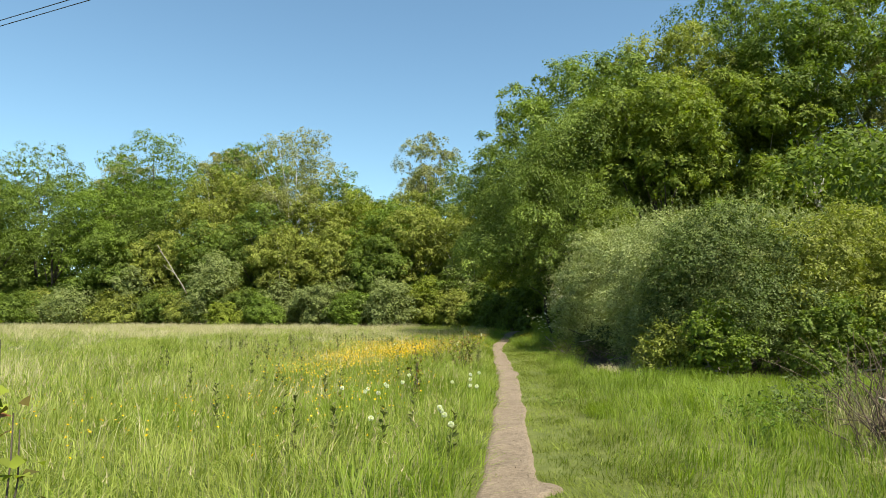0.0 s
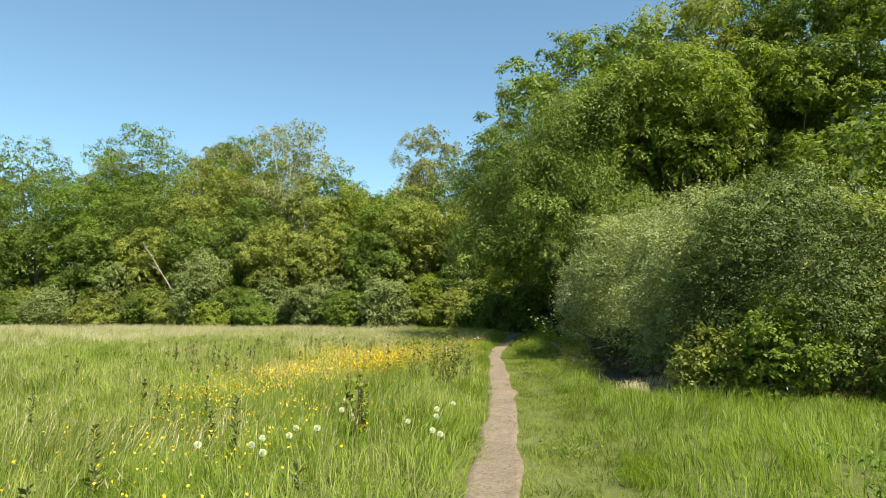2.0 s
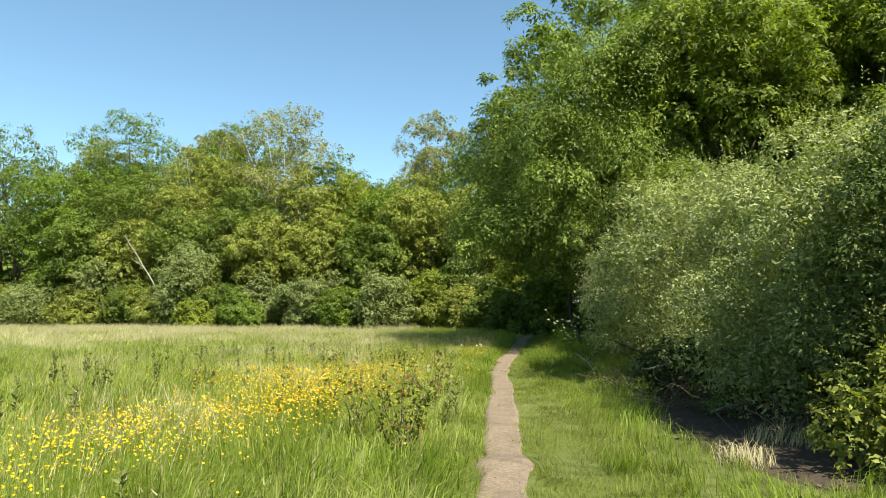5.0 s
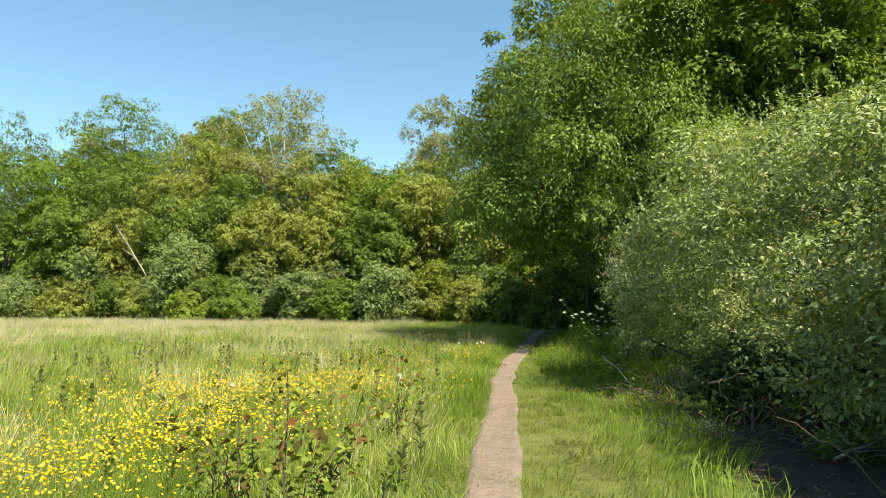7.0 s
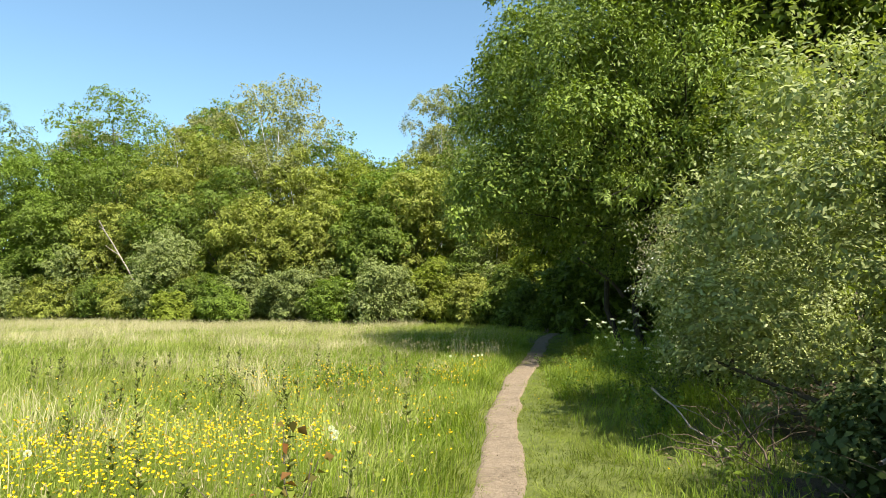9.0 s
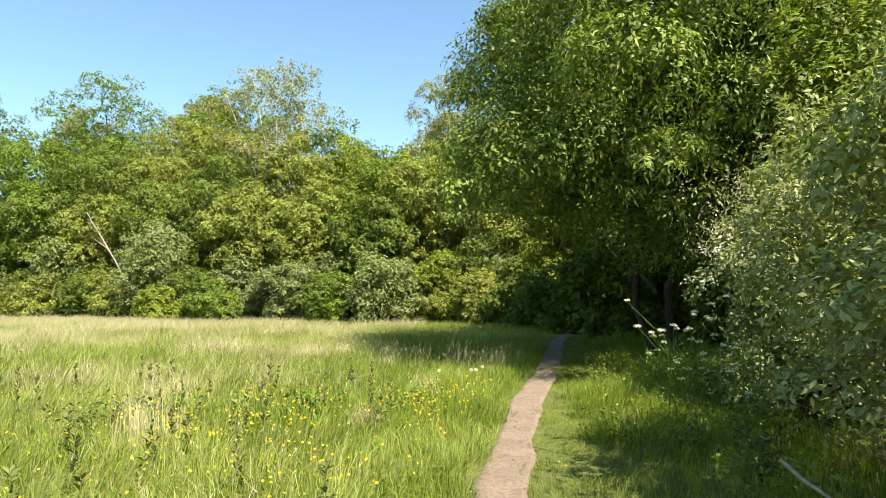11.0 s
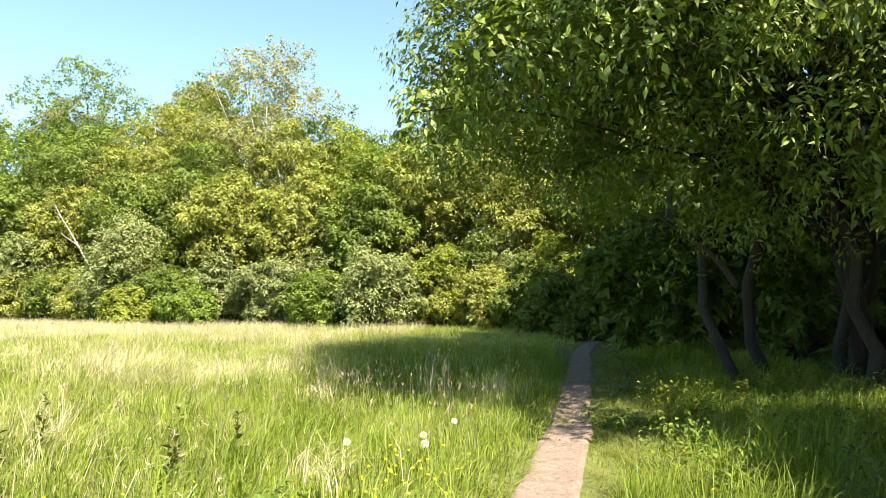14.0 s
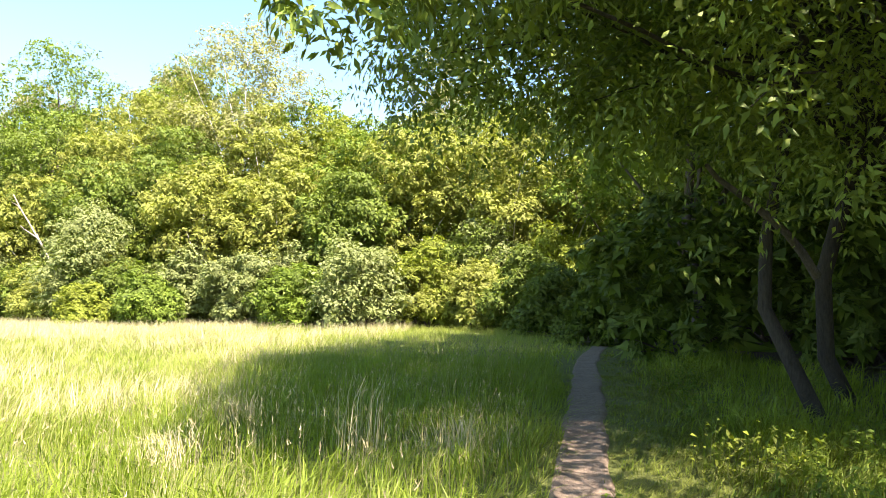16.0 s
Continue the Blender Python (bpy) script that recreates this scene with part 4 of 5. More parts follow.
def far_woods():
    """The depth of the wood behind the trees that can be told apart."""
    g = np.random.default_rng(61)
    lines = [((-100, 96), (-40, 90), 14.0, 150), ((-40, 88), (12, 82), 11.0, 170), ((8, 76), (34, 62), 13.0, 210), ((14, 60), (31, 43), 9.0, 110), ((30, 62), (38, 18), 16.0, 120), ((15, 60), (26, 42), 9.0, 60), ((-60, 73), (6, 69), 4.0, 130), ((5, 70), (30, 57), 6.0, 100), ((9, 49), (22, 46), 4.0, 60)]
    lc, lr = [], []
    for (xa, ya), (xb, yb), h, n in lines:
        s = g.random(n)
        lc.append(np.stack([xa + (xb - xa) * s + g.normal(0, 1.5, n), ya + (yb - ya) * s + g.normal(0, 1.5, n), h * g.uniform(0.05, 0.85, n)], -1))
        lr.append(g.uniform(1.8, 3.2, n))
    v, f = foliage(np.concatenate(lc), np.concatenate(lr), 100000, 12, 0.9, 0.8, g, spread=0.34, inner=0.15, core=0, far=True)
    v[:, 2] = np.maximum(v[:, 2], 0.02)
    tagged(new("far_woods", mesh_of("far_woods", v, f, M_ASH)), "dense dark green woodland depth behind the trees", "woodland", kind="stuff")


far_woods()


def thicket():
    """Dense scrub behind the willow bushes."""
    g = np.random.default_rng(63)
    s = g.random(90)
    lc = np.stack([12.5 + 22 * s + g.normal(0, 1.2, 90), 25 - 7 * s + g.normal(0, 1.2, 90), g.uniform(0.4, 6.5, 90)], -1)
    v, f = foliage(lc, g.uniform(1.0, 1.8, 90), 46000, 14, 0.22, 0.6, g, spread=0.3, inner=0.2, core=0.06, far=True)
    v[:, 2] = np.maximum(v[:, 2], 0.02)
    tagged(new("scrub_thicket", mesh_of("scrub_thicket", v, f, M_ASH)), "dense dark green scrub behind the willow bushes", "thicket", kind="stuff")


thicket()


# ---- flowers and herbs of the meadow ----
def buttercups():
    """Cupped five-petalled flowers on thin stems, drifting along the left of the path."""
    g = np.random.default_rng(71)
    xs, ys = [], []
    for x0, y0, x1, y1, spread, n in ((-2.4, 10.4, -0.3, 17.0, 0.42, 2000), (-2.0, 13.6, -0.6, 16.6, 0.5, 1700), (-1.9, 16.6, 0.5, 20.4, 0.6, 1700), (-3.2, 13.0, 0.4, 21.0, 1.0, 900), (-2.2, 4.5, -0.8, 9.5, 0.7, 160), (-2.6, 18.5, -0.2, 18.8, 0.55, 900), (0.9, 21.5, 1.55, 26.5, 0.28, 340), (-1.5, 7.6, -0.7, 10.5, 0.45, 160),
                                      (-5.0, 5.0, -1.0, 9.0, 1.2, 150), (2.9, 23.6, 3.3, 27.0, 0.22, 40), (-2.6, 20.5, 0.6, 24.2, 0.9, 620), (-1.6, 23.4, 0.9, 24.6, 0.6, 200), (-3.4, 4.6, -2.2, 6.4, 0.4, 40), (3.0, 25.2, 3.1, 25.6, 0.15, 16)):
        s = g.random(n)
        xs.append(x0 + (x1 - x0) * s + g.normal(0, spread, n))
        ys.append(y0 + (y1 - y0) * s + g.normal(0, spread, n))
    x, y = np.concatenate(xs), np.concatenate(ys)
    keep = (off_path(x, y) > 0.2) & (lattice_noise(x, y, 0.8, 73) + 0.5 * lattice_noise(x, y, 0.3, 74) > 0.55)
    x, y = x[keep], y[keep]
    n = len(x)
    h = g.uniform(0.30, 0.52, n)
    base = np.stack([x, y, ground_z(x, y)], -1)
    head = base + np.stack([g.normal(0, 0.05, n), g.normal(0, 0.05, n), h], -1)
    side = np.stack([np.full(n, 0.0018), np.zeros(n), np.zeros(n)], -1)
    sv = np.stack([base - side, base + side, head], 1).reshape(-1, 3)
    tagged(new("buttercup_stems", mesh_of("buttercup_stems", sv, np.arange(3 * n).reshape(n, 3), M_LUSH)), "thin green flower stems in the meadow", "flower", kind="stuff")
    nrm = unit(UP + g.normal(0, 0.35, (n, 3)) + np.array([0.15, -0.2, 0]))
    a = unit(np.cross(nrm, random_units(n, g)))
    b = np.cross(nrm, a)
    r = g.uniform(0.0075, 0.012, n)[:, None]
    rim = [head + r * (math.cos(t) * a + math.sin(t) * b) + 0.35 * r * nrm * (1 + 0.4 * (k % 2)) for k, t in enumerate(np.linspace(0, 2 * np.pi, 5, endpoint=False))]
    v = np.stack([head - 0.2 * r * nrm, *rim], 1).reshape(-1, 3)
    k = 6 * np.arange(n)[:, None]
    f = np.concatenate([k + [0, 1 + i, 1 + (i + 1) % 5] for i in range(5)])
    tagged(new("buttercups", mesh_of("buttercups", v, f, M_PETAL)), "glossy yellow buttercup flowers in drifts", "flower", kind="stuff")


def dandelion(seed, h):
    g = np.random.default_rng(seed)
    ob = thing("dandelion_clock", 0, 0, 0, "white round dandelion seed head on a bare stem", "flower", "dandelion clocks")
    line = bent((0, 0, -0.02), (g.normal(0, 0.03), g.normal(0, 0.03), h), 5, 0.02, g)
    part("stem", mesh_of("stem", *tube(line, [0.003] * 5, 5), M_LUSH, True), ob)
    n = 260
    d = random_units(n, g)
    v, f = leaves(line[-1] + d * 0.006, d, random_units(n, g), np.full(n, 0.021), np.full(n, 0.009))
    part("seed_head", mesh_of("seed_head", v, f, M_FLUFF), ob, "downy white ball of seeds")
    return ob


def sapling(x, y, h, width, seed, n=120, length=0.06, bare=2):
    """A young tree with upright stems and bronze-tinted leaves."""
    g = np.random.default_rng(seed)
    ob = thing("young_sapling", x, y, 0, "young sapling with green and bronze-red leaves among grass", "sapling", "saplings in the meadow")
    pts = []
    for k in range(5 + int(20 * width)):
        tip = np.array([0, 0, h]) if k == 0 else np.array([g.normal(0, width), g.normal(0, width), h * g.uniform(0.45, 0.85)])
        line = bent((g.normal(0, 0.02), g.normal(0, 0.02), -0.03), tip, 8, 0.05, g, sag=0.03)
        part("stem", mesh_of("stem", *tube(line, np.linspace(0.007, 0.002, 8), 5), M_BARK, True), ob)
        pts.append(line[bare:])
    pts = np.concatenate(pts)
    for mat, cnt, name in ((M_YELLOW, int(n * 0.6), "leaf_spray"), (M_RED, int(n * 0.4), "bronze_leaf_spray")):
        c = pts[g.integers(0, len(pts), cnt)] + g.normal(0, 0.022 + 0.08 * width, (cnt, 3))
        c[:, 2] = np.maximum(c[:, 2], 0.05)
        d = random_units(cnt, g) * np.array([1, 1, 0.4])
        ln = length * g.uniform(0.6, 1.2, cnt)
        v, f = leaves(c, d, unit(UP + g.normal(0, 0.6, (cnt, 3))), ln, ln * 0.75, fine=True, droop=0.2)
        tagged(part(name, mesh_of(name, v, f, mat), ob), kind="stuff")
    return ob


def tall_weed(seed, h):
    """A leafy upright stalk with a seed spike."""
    g = np.random.default_rng(seed)
    ob = thing("tall_weed", 0, 0, 0, "upright dark green weed stalk standing above the grass", "weed", "tall weeds in the meadow")
    line = bent((0, 0, -0.02), (g.normal(0, 0.06), g.normal(0, 0.06), h), 7, 0.02, g)
    part("stem", mesh_of("stem", *tube(line, np.linspace(0.006, 0.002, 7), 5), M_STALK, True), ob)
    n = 46
    t = g.random(n) ** 0.7
    c = np.stack([np.interp(t, np.linspace(0, 1, 7), line[:, k]) for k in range(3)], -1)
    a = g.uniform(0, 2 * np.pi, n)
    d = np.stack([np.cos(a), np.sin(a), g.uniform(0.3, 1.4, n)], -1)
    ln = (0.12 - 0.06 * t) * g.uniform(0.7, 1.3, n)
    v, f = leaves(c, d, unit(UP + g.normal(0, 0.4, (n, 3))), ln, ln * 0.32, fine=True, droop=0.15)
    tagged(part("leaf_whorl", mesh_of("leaf_whorl", v, f, M_STALK), ob), kind="stuff")
    return ob


def cow_parsley(seed, h):
    g = np.random.default_rng(seed)
    ob = thing("cow_parsley", 0, 0, 0, "tall cow parsley with flat white flower umbels", "wild flower", "cow parsley beside the path")
    line = bent((0, 0, -0.03), (g.normal(-0.12, 0.12), g.normal(0, 0.12), h * 0.8), 7, 0.04, g)
    part("stem", mesh_of("stem", *tube(line, np.linspace(0.009, 0.004, 7), 6), M_HERB, True), ob)
    for k in range(g.integers(9, 14)):
        s = line[g.integers(3, 7)]
        tip = s + np.array([g.normal(0, 0.15), g.normal(0, 0.15), g.uniform(0.12, 0.36)])
        part("branch", mesh_of("branch", *tube(bent(s, tip, 5, 0.02, g), np.linspace(0.004, 0.002, 5), 5), M_HERB, True), ob)
        n = 95
        r = 0.034 * g.random(n) ** 0.5 * g.uniform(0.7, 1.2)
        a = g.uniform(0, 2 * np.pi, n)
        cl = np.round(a / (2 * np.pi) * 9) / 9 * 2 * np.pi
        c = tip + np.stack([r * np.cos(0.6 * cl + 0.4 * a), r * np.sin(0.6 * cl + 0.4 * a), 0.018 - 9.0 * r ** 2 + g.normal(0, 0.006, n)], -1)
        v, f = leaves(c, random_units(n, g) * np.array([1, 1, 0.2]), unit(UP + g.normal(0, 0.3, (n, 3))), np.full(n, 0.012), np.full(n, 0.011))
        part("umbel", mesh_of("umbel", v, f, M_WHITE), ob, "flat head of tiny white flowers")
    n = 620
    c = np.stack([g.normal(0, 0.13, n), g.normal(0, 0.13, n), g.uniform(0.08, 0.75 * h, n)], -1)
    ln = 0.034 * g.uniform(0.6, 1.4, n)
    v, f = leaves(c, random_units(n, g) * np.array([1, 1, 0.4]), unit(UP + g.normal(0, 0.5, (n, 3))), ln, ln * 0.45, fine=True, droop=0.2)
    tagged(part("ferny_leaf", mesh_of("ferny_leaf", v, f, M_HERB), ob), kind="stuff")
    return ob


def herb_clump(seed, h, r, mat, n=260, length=0.08):
    """Nettles, docks and young brambles: leafy stems from one root."""
    g = np.random.default_rng(seed)
    ob = thing("herb_clump", 0, 0, 0, "leafy green herb clump growing in the verge", "wild plant", "herbs of the verge")
    pts = []
    for k in range(8):
        line = bent((g.normal(0, 0.3 * r), g.normal(0, 0.3 * r), -0.02), (g.normal(0, 0.7 * r), g.normal(0, 0.7 * r), h * g.uniform(0.55, 1)), 6, 0.04, g)
        part("stem", mesh_of("stem", *tube(line, np.linspace(0.004, 0.0015, 6), 4), M_STALK, True), ob)
        pts.append(line[1:])
    pts = np.concatenate(pts)
    n, length = int(1.8 * n), 0.7 * length
    c = pts[g.integers(0, len(pts), n)] + g.normal(0, 0.035, (n, 3))
    c[:, 2] = np.maximum(c[:, 2], 0.02)
    ln = length * g.uniform(0.5, 1.3, n)
    v, f = leaves(c, random_units(n, g) * np.array([1, 1, 0.4]), unit(UP + g.normal(0, 0.45, (n, 3))), ln, ln * 0.5, fine=True, droop=0.25)
    tagged(part("leaf_mass", mesh_of("leaf_mass", v, f, mat), ob), kind="stuff")
    return ob


def tussock(seed, h, r, n, mat=None, label="straw-coloured dead grass tussock in the meadow", lean=0.5):
    g = np.random.default_rng(seed)
    a, d = g.uniform(0, 2 * np.pi, n), r * g.random(n) ** 0.7
    x, y = d * np.cos(a), d * np.sin(a)
    v, f = blades(x, y, h * g.uniform(0.4, 1.1, n), np.full(n, 0.005), g, lean=lean)
    v[:, 2] = np.maximum(v[:, 2], -0.01)
    return tagged(new("grass_tussock", mesh_of("grass_tussock", v, f, mat or M_DRY)), label, "grass tussock", "tussocks in the meadow")


def dead_brush(x, y, h, r, seed, n, mat, label):
    """A heap of bare tangled twigs."""
    g = np.random.default_rng(seed)
    ob = thing("dead_brush", x, y, 0, label, "brushwood", "dead brush under the shrubs")
    for k in range(n):
        p = np.array([g.normal(0, 0.35 * r), g.normal(0, 0.35 * r), -0.03])
        q = p + np.array([g.normal(0, r), g.normal(0, r), h * g.uniform(0.15, 1.0)])
        line = bent(p, q, 7, 0.10, g, sag=g.uniform(0, 0.15))
        part("twig", mesh_of("twig", *tube(line, np.linspace(g.uniform(0.004, 0.011), 0.002, 7), 5, 0.05, k), mat, True), ob)
    return ob


def fallen_branch(p, q, r, seed, label):
    g = np.random.default_rng(seed)
    p, q = np.asarray(p, float), np.asarray(q, float)
    ob = thing("fallen_branch", p[0], p[1], 0, label, "branch", "fallen branches")
    o = np.array([p[0], p[1], 0])
    line = bent(p - o, q - o, 9, 0.06, g)
    part("bough", mesh_of("bough", *tube(line, np.linspace(r, 0.35 * r, 9), 7, 0.08, seed), M_TWIG, True), ob)
    for k in range(5):
        s = line[g.integers(2, 8)]
        t = s + 0.3 * unit(q - p) * g.uniform(0.5, 1.3) + g.normal(0, 0.14, 3)
        t[2] = max(t[2], 0.03)
        part("twig", mesh_of("twig", *tube(bent(s, t, 5, 0.03, g), np.linspace(0.4 * r, 0.15 * r, 5), 5), M_TWIG, True), ob)
    return ob


def place(make, spots):
    """Builds each spot's own plant and stands it on the ground."""
    for n, (x, y, *args) in enumerate(spots):
        ob = make(*args)
        ob.matrix_world = pose(x, y, float(ground_z(np.array([x]), np.array([y]))[0]), 0, 0, 47.0 * n)


buttercups()
clocks = [dandelion(600 + k, 0.36 + 0.03 * k) for k in range(4)]
DANDELIONS = [(-0.93, 8.41), (-0.77, 8.67), (-0.69, 8.16), (-0.47, 8.28), (-0.64, 5.97), (-0.04, 6.31), (0.0, 5.82), (0.37, 9.25), (0.34, 8.67), (0.43, 8.35), (0.06, 5.35), (-1.12, 7.64), (-0.95, 8.16), (-0.72, 7.68), (-0.02, 6.27), (-0.46, 9.18), (0.14, 9.12), (0.36, 9.18), (0.53, 9.78), (0.4, 19.41), (0.42, 19.56), (0.41, 19.59), (-1.37, 18.61), (1.52, 26.62), (1.59, 27.91), (1.46, 27.18), (1.01, 26.76)]
for n, (x, y) in enumerate(DANDELIONS):
    z = float(ground_z(np.array([x]), np.array([y]))[0])
    if n < 4:
        clocks[n].matrix_world = pose(x, y, z)
    else:
        copy_thing(clocks[n % 4], pose(x, y, z, 0, 0, 67.0 * n))
sapling(-0.42, 9.8, 0.84, 0.10, 611, 130)
sapling(0.44, 14.4, 1.0, 0.24, 612, 640, 0.055)
sapling(-0.1, 15.3, 0.75, 0.16, 613, 170, 0.042)
sapling(-1.33, 2.0, 1.22, 0.06, 614, 52, 0.06, 6)
sapling(0.6, 17.6, 0.8, 0.2, 616, 120)
weeds = [tall_weed(620 + k, 0.40 + 0.04 * k) for k in range(5)]
gw = np.random.default_rng(77)
for n in range(120):
    x, y = (gw.uniform(-7.0, 0.9), gw.uniform(15, 28)) if n < 104 else (gw.uniform(-4, 0.2), gw.uniform(5.5, 12))
    z = float(ground_z(np.array([x]), np.array([y]))[0])
    if n < 5:
        weeds[n].matrix_world = pose(x, y, z)
    else:
        copy_thing(weeds[n % 5], pose(x, y, z, 0, 0, 31.0 * n))
place(cow_parsley, [(3.3, 23.5, 640, 1.3), (3.65, 23.9, 641, 1.35), (3.95, 23.5, 642, 1.25), (3.6, 24.5, 643, 1.2), (4.25, 24.2, 644, 1.45)])
# three clumps at y 22 to 27 take darkened leaves for the bushes' shade
place(herb_clump, [(3.4, 21.6, 650, 0.55, 0.4, M_HERB), (3.8, 22.8, 651, 0.6, 0.45, M_SHADELEAF, 300), (4.4, 24.6, 652, 0.7, 0.5, M_SHADELEAF, 320), (4.2, 26.4, 653, 0.6, 0.5, M_SHADELEAF, 300), (3.9, 28.2, 654, 0.45, 0.5, M_HERB, 300),
                   (5.2, 29.6, 655, 0.4, 0.6, M_HERB, 300), (4.7, 31.0, 656, 0.35, 0.5, M_BRAMBLE), (6.4, 33.0, 657, 0.4, 0.6, M_BRAMBLE), (7.8, 32.4, 658, 0.4, 0.6, M_BRAMBLE), (3.6, 17.6, 659, 0.45, 0.3, M_BRAMBLE, 140, 0.07), (3.3, 19.2, 660, 0.5, 0.3, M_BRAMBLE, 140, 0.07),
                   (4.4, 17.2, 661, 0.5, 0.4, M_HERB), (3.2, 6.6, 662, 0.4, 0.35, M_HERB, 160), (3.4, 7.6, 664, 0.45, 0.35, M_HERB, 160), (3.9, 7.2, 676, 0.55, 0.45, M_DARKLEAF, 260), (4.5, 7.9, 677, 0.6, 0.5, M_DARKLEAF, 300), (5.2, 8.8, 678, 0.6, 0.5, M_DARKLEAF, 300), (1.5, 9.4, 666, 0.14, 0.18, M_HERB, 70, 0.06),
                   (-0.3, 25.0, 667, 0.42, 0.35, M_HERB, 200, 0.11), (-1.6, 24.6, 668, 0.42, 0.4, M_HERB, 200, 0.11), (0.7, 25.8, 669, 0.36, 0.3, M_HERB, 160, 0.1), (-2.4, 24.0, 670, 0.5, 0.35, M_STALK, 200, 0.1), (4.9, 27.2, 671, 0.6, 0.5, M_HERB, 300), (3.1, 29.6, 672, 0.22, 0.3, M_HERB, 120),
                   (3.5, 27.2, 673, 0.4, 0.3, M_HERB, 160), (5.6, 31.6, 674, 0.4, 0.5, M_HERB, 260), (7.0, 31.0, 675, 0.45, 0.5, M_HERB, 260)])
herbs = [herb_clump(760 + k, 0.30 + 0.05 * k, 0.3, (M_HERB, M_BRAMBLE, M_HERB, M_YELLOW)[k], 110, 0.075) for k in range(4)]
gh = np.random.default_rng(79)
for n in range(44):
    y = gh.uniform(22.5, 37)
    x = path_x(y) + gh.uniform(0.9, 5.2)
    m = pose(x, y, float(ground_z(np.array([x]), np.array([y]))[0]), 0, 0, 53.0 * n)
    if n < 4:
        herbs[n].matrix_world = m
    else:
        copy_thing(herbs[n % 4], m)
place(tussock, [(0.45, 24.5, 680, 0.42, 0.16, 260), (-0.5, 32.4, 681, 0.5, 0.35, 300), (-0.9, 29.4, 682, 0.28, 0.5, 420, M_DRY, "flattened patch of pale dead grass", 1.1), (1.05, 31.2, 683, 0.85, 0.3, 45, M_DRY, "thin pale reed stems standing above the grass", 0.1), (0.75, 26.9, 684, 0.55, 0.25, 120),
                (-1.4, 23.4, 685, 0.7, 0.3, 180, M_DRY, "straw-coloured dead grass tussock in the meadow", 0.25), (-0.4, 31.0, 686, 0.4, 0.3, 220), (3.5, 5.2, 687, 0.26, 0.24, 180), (3.95, 5.9, 688, 0.36, 0.3, 200), (4.2, 6.8, 698, 0.7, 0.35, 200), (4.3, 15.2, 689, 0.35, 0.4, 260), (3.6, 18.4, 690, 0.22, 0.4, 200, M_DRY, "flattened dead grass beneath the willow", 0.9),
                (3.5, 14.2, 691, 0.3, 0.25, 180), (1.9, 31.4, 692, 0.55, 0.4, 160), (-2.8, 27.0, 693, 0.35, 0.5, 260), (2.0, 8.4, 694, 0.26, 0.22, 240, M_LUSH, "dark green grass tussock in the turf", 0.6), (2.1, 8.9, 695, 0.24, 0.2, 200, M_LUSH, "dark green grass tussock in the turf", 0.6), (2.35, 14.0, 696, 0.28, 0.2, 200, M_LUSH, "dark green grass tussock in the turf", 0.6),
                (2.95, 25.6, 801, 0.48, 0.3, 420, M_LUSH, "lush green grass tussock in the verge", 0.5), (3.4, 26.4, 802, 0.52, 0.35, 460, M_LUSH, "lush green grass tussock in the verge", 0.5), (3.0, 27.0, 803, 0.42, 0.28, 360, M_LUSH, "lush green grass tussock in the verge", 0.5),
                (3.7, 25.4, 804, 0.5, 0.3, 400, M_LUSH, "lush green grass tussock in the verge", 0.5), (2.9, 24.3, 805, 0.4, 0.26, 340, M_LUSH, "lush green grass tussock in the verge", 0.5), (3.9, 27.3, 806, 0.5, 0.35, 440, M_LUSH, "lush green grass tussock in the verge", 0.5)])
dead_brush(4.1, 6.1, 0.8, 0.30, 701, 120, M_BRUSH, "tangle of bare grey-brown twigs and dead stems")
dead_brush(4.75, 7.2, 1.25, 0.42, 702, 110, M_BRUSH, "tangle of bare grey-brown twigs and dead stems")
dead_brush(4.2, 18.0, 0.7, 0.7, 703, 34, M_BRUSH, "low tangle of dead twigs beneath the willow")
dead_brush(3.9, 20.6, 0.6, 0.5, 704, 26, M_BRUSH, "low tangle of dead twigs beneath the willow")
dead_brush(4.4, 15.6, 0.6, 0.5, 705, 22, M_BRUSH, "low tangle of dead twigs beneath the willow")
fallen_branch((3.75, 18.3, 0.50), (4.55, 18.9, 0.56), 0.014, 711, "pale bare branch lying in the brush under the willow")
fallen_branch((3.25, 21.2, 0.55), (3.75, 20.4, 0.06), 0.012, 712, "pale bare branch leaning out of the bush")
fallen_branch((4.1, 16.6, 0.12), (5.1, 17.2, 0.22), 0.016, 713, "grey dead branch lying on leaf litter")
fallen_branch((3.5, 5.4, 0.62), (4.6, 5.7, 0.45), 0.008, 714, "pale dry stems leaning out of the brush")


def blossom(x, y, z, r, n, seed):
    g = np.random.default_rng(seed)
    lc = np.array([x, y, z]) + g.normal(0, r, (4, 3)) * np.array([1, 1, 0.7])
    v, f = foliage(lc, np.full(4, 0.10), n, 10, 0.022, 0.9, g, spread=0.5, core=0)
    return v - np.array([5.9, 25.6, 0]), f


hawthorn = [o for o in scene.objects if o.name.startswith("hawthorn_bush")][0]
for k, (x, y, z) in enumerate(((4.1, 25.3, 1.65), (4.25, 24.9, 1.85), (4.3, 25.2, 2.1))):
    part("blossom", mesh_of("blossom", *blossom(x, y, z, 0.09, 70, 720 + k), M_WHITE), hawthorn, "spray of small white blossom")


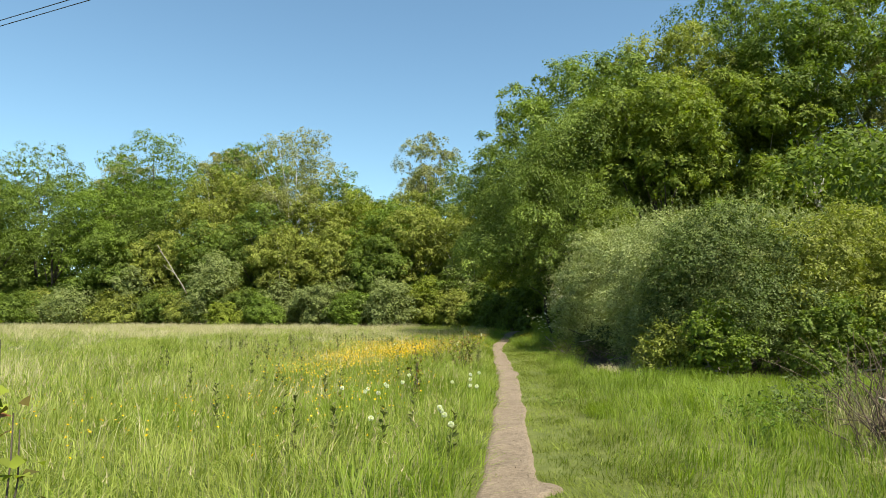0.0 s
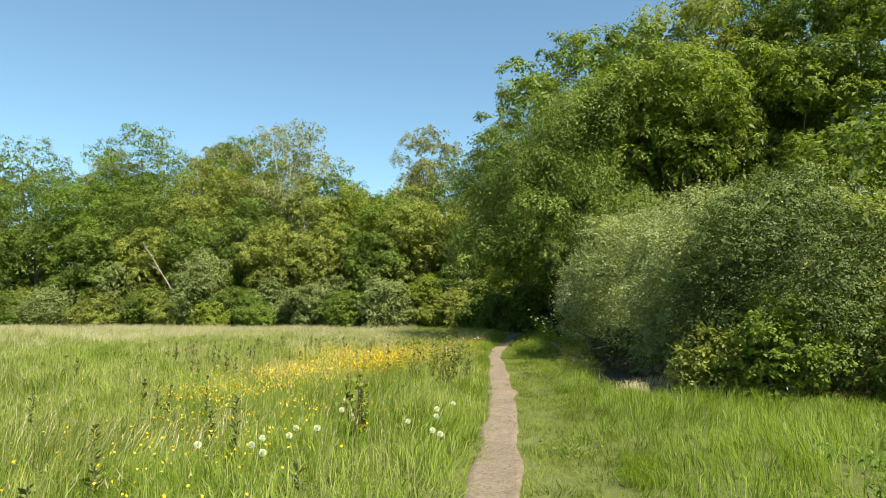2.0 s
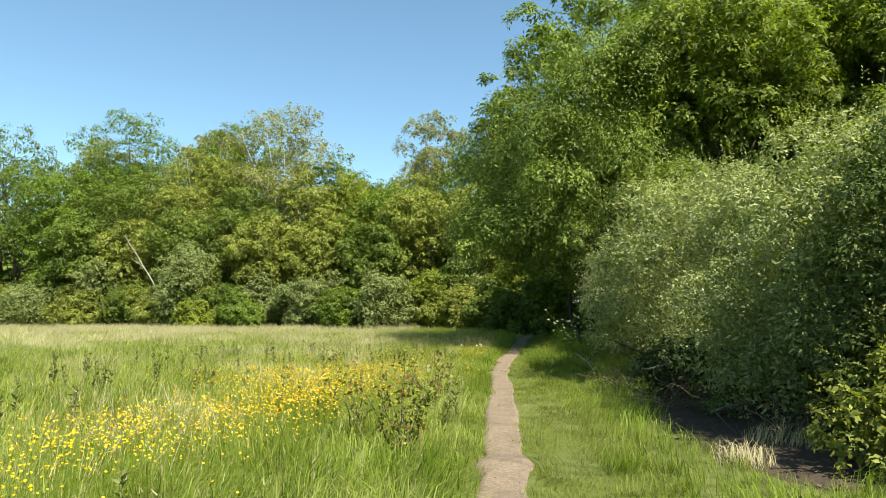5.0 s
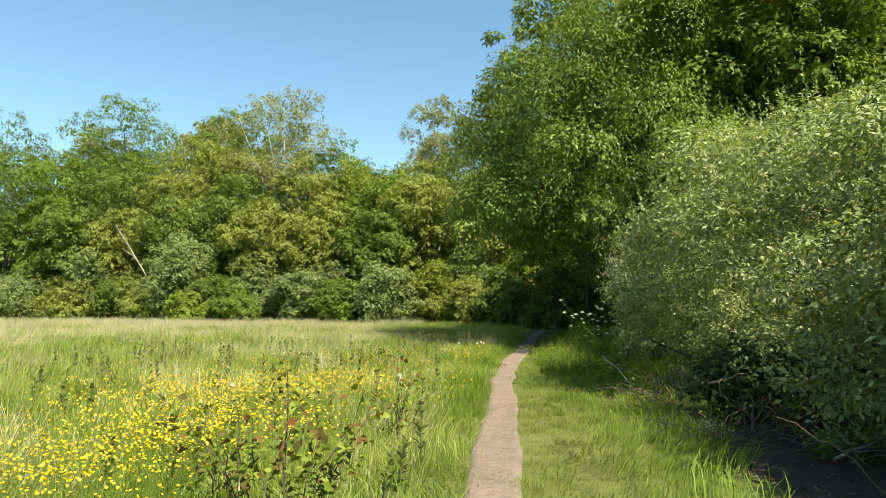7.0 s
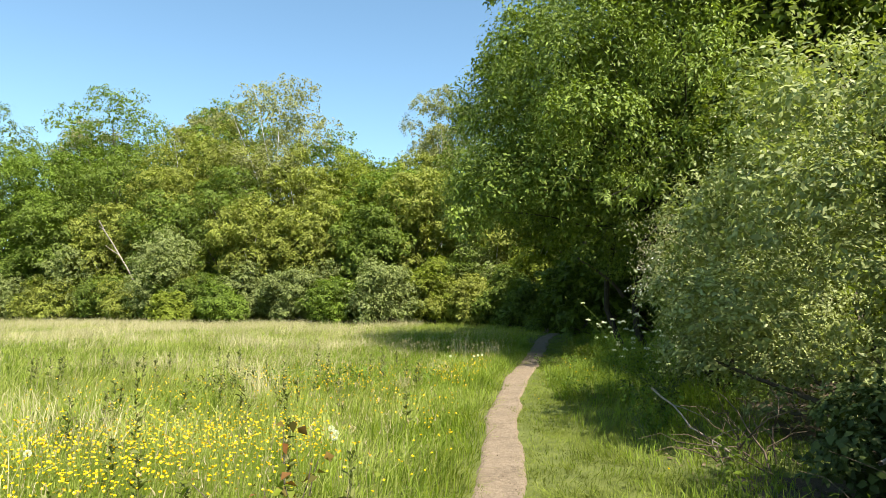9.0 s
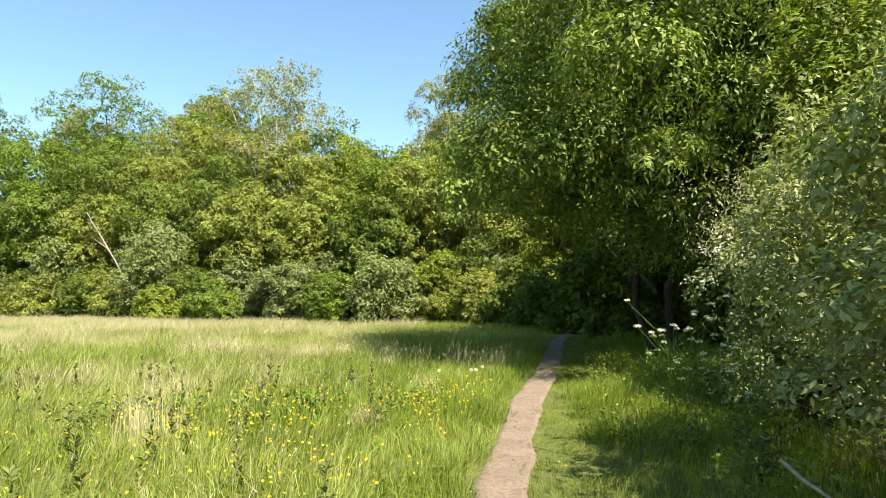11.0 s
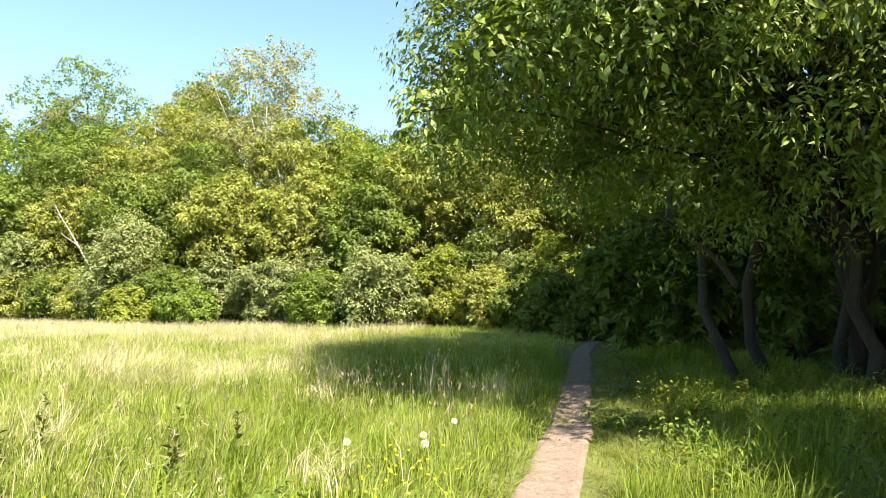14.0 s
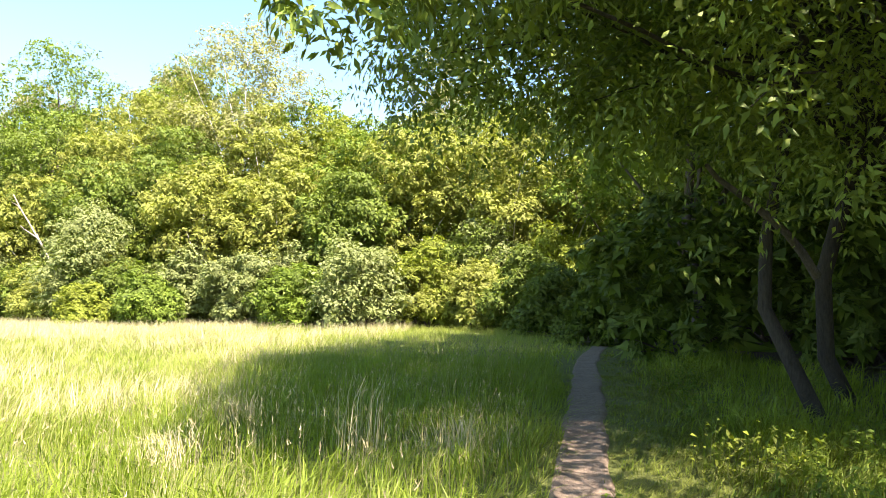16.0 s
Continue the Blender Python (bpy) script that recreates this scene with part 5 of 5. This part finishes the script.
def catkins(bush, low, high, n, seed):
    """Pale downy seed catkins over the sunny side of a bush."""
    g = np.random.default_rng(seed)
    lc = g.uniform(low, high, (34, 3))
    v, f = foliage(lc, g.uniform(0.18, 0.4, 34), n, 9, 0.040, 0.34, g, spread=0.4, hang=0.2, core=0)
    tagged(part("catkin_down", mesh_of("catkin_down", v, f, M_CATKIN), bush, "pale cream downy catkins"), kind="stuff")


catkins([o for o in scene.objects if o.name.startswith("willow_bush")][0], (-1.7, -2.0, 2.0), (0.2, 1.0, 3.7), 2200, 725)
catkins(hawthorn, (-1.8, -1.5, 1.5), (-0.5, 0.3, 2.8), 2300, 726)


def litter():
    """Dead leaves and bits of twig on the shade-darkened soil under the bushes and trees."""
    g = np.random.default_rng(81)
    x = np.concatenate([g.uniform(3.2, 11, 9000), g.uniform(4.5, 13, 5000)])
    y = np.concatenate([g.uniform(12.4, 26, 9000), g.uniform(26, 44, 5000)])
    k = lattice_noise(x, y, 1.2, 83) > 0.25
    x, y = x[k], y[k]
    n = len(x)
    c = np.stack([x, y, ground_z(x, y) + g.uniform(0.004, 0.03, n)], -1)
    ln = g.uniform(0.03, 0.08, n)
    v, f = leaves(c, random_units(n, g) * np.array([1, 1, 0.15]), unit(UP + g.normal(0, 0.3, (n, 3))), ln, ln * g.uniform(0.15, 0.7, n))
    tagged(new("leaf_litter", mesh_of("leaf_litter", v, f, M_LITTER)), "brown dead leaves and twig bits on shaded soil", "leaf litter", kind="stuff")


def pebbles():
    g = np.random.default_rng(85)
    n = 260
    y = g.uniform(3, 40, n)
    x = path_x(y) + g.uniform(-0.2, 0.2, n)
    s = g.uniform(0.004, 0.014, n)[:, None, None]
    octa = np.array([[1, 0, 0], [-1, 0, 0], [0, 1, 0], [0, -1, 0], [0, 0, 0.7], [0, 0, -0.7]])
    v = (np.stack([x, y, np.full(n, 0.026)], -1)[:, None] + octa * s * 0.8 * g.uniform(0.6, 1.2, (n, 6, 1))).reshape(-1, 3)
    tri = np.array([[0, 2, 4], [2, 1, 4], [1, 3, 4], [3, 0, 4], [2, 0, 5], [1, 2, 5], [3, 1, 5], [0, 3, 5]])
    f = (6 * np.arange(n)[:, None, None] + tri).reshape(-1, 3)
    tagged(new("pebbles", mesh_of("pebbles", v, f, M_SOIL)), "small stones and crumbs of soil on the path", "stones", kind="stuff")


litter()
pebbles()


# ---- overhead cables ----
def cable(p, q, label):
    p, q = np.asarray(p, float), np.asarray(q, float)
    d = q - p
    s = np.linspace(-14, 16, 61)[:, None]
    line = p + s * d
    line[:, 2] += 0.0004 * ((s - 1) * np.linalg.norm(d))[:, 0] ** 2
    tagged(new("overhead_cable", mesh_of("overhead_cable", *tube(line, np.full(61, 0.011), 6), M_CABLE, True)), label, "cable", "overhead cables")


cable((-11.97, 17.19, 9.0), (-8.72, 15.67, 9.0), "thin black overhead cable crossing the sky")
cable((-11.74, 16.84, 9.0), (-9.25, 15.67, 9.0), "thin black overhead cable crossing the sky")


# ---- a leaning dead trunk at the far meadow edge ----
def dead_tree():
    g = np.random.default_rng(90)
    ob = thing("dead_tree", -22.6, 62.6, 0, "pale leaning dead trunk at the far wood edge", "tree")
    line = bent((0, 0, -0.1), (-4.85, 0.6, 7.75), 9, 0.25, g)
    part("trunk", mesh_of("trunk", *tube(line, np.linspace(0.08, 0.035, 9), 7, 0.05, 3), M_TWIG, True), ob)
    for k in (4, 5, 6, 7):
        q = line[k] + np.array([g.uniform(-1.4, 0.2), g.normal(0, 0.4), g.uniform(0.4, 1.4)])
        part("limb", mesh_of("limb", *tube(bent(line[k], q, 6, 0.08, g), np.linspace(0.05, 0.015, 6), 5, 0.05, k), M_TWIG, True), ob)


dead_tree()
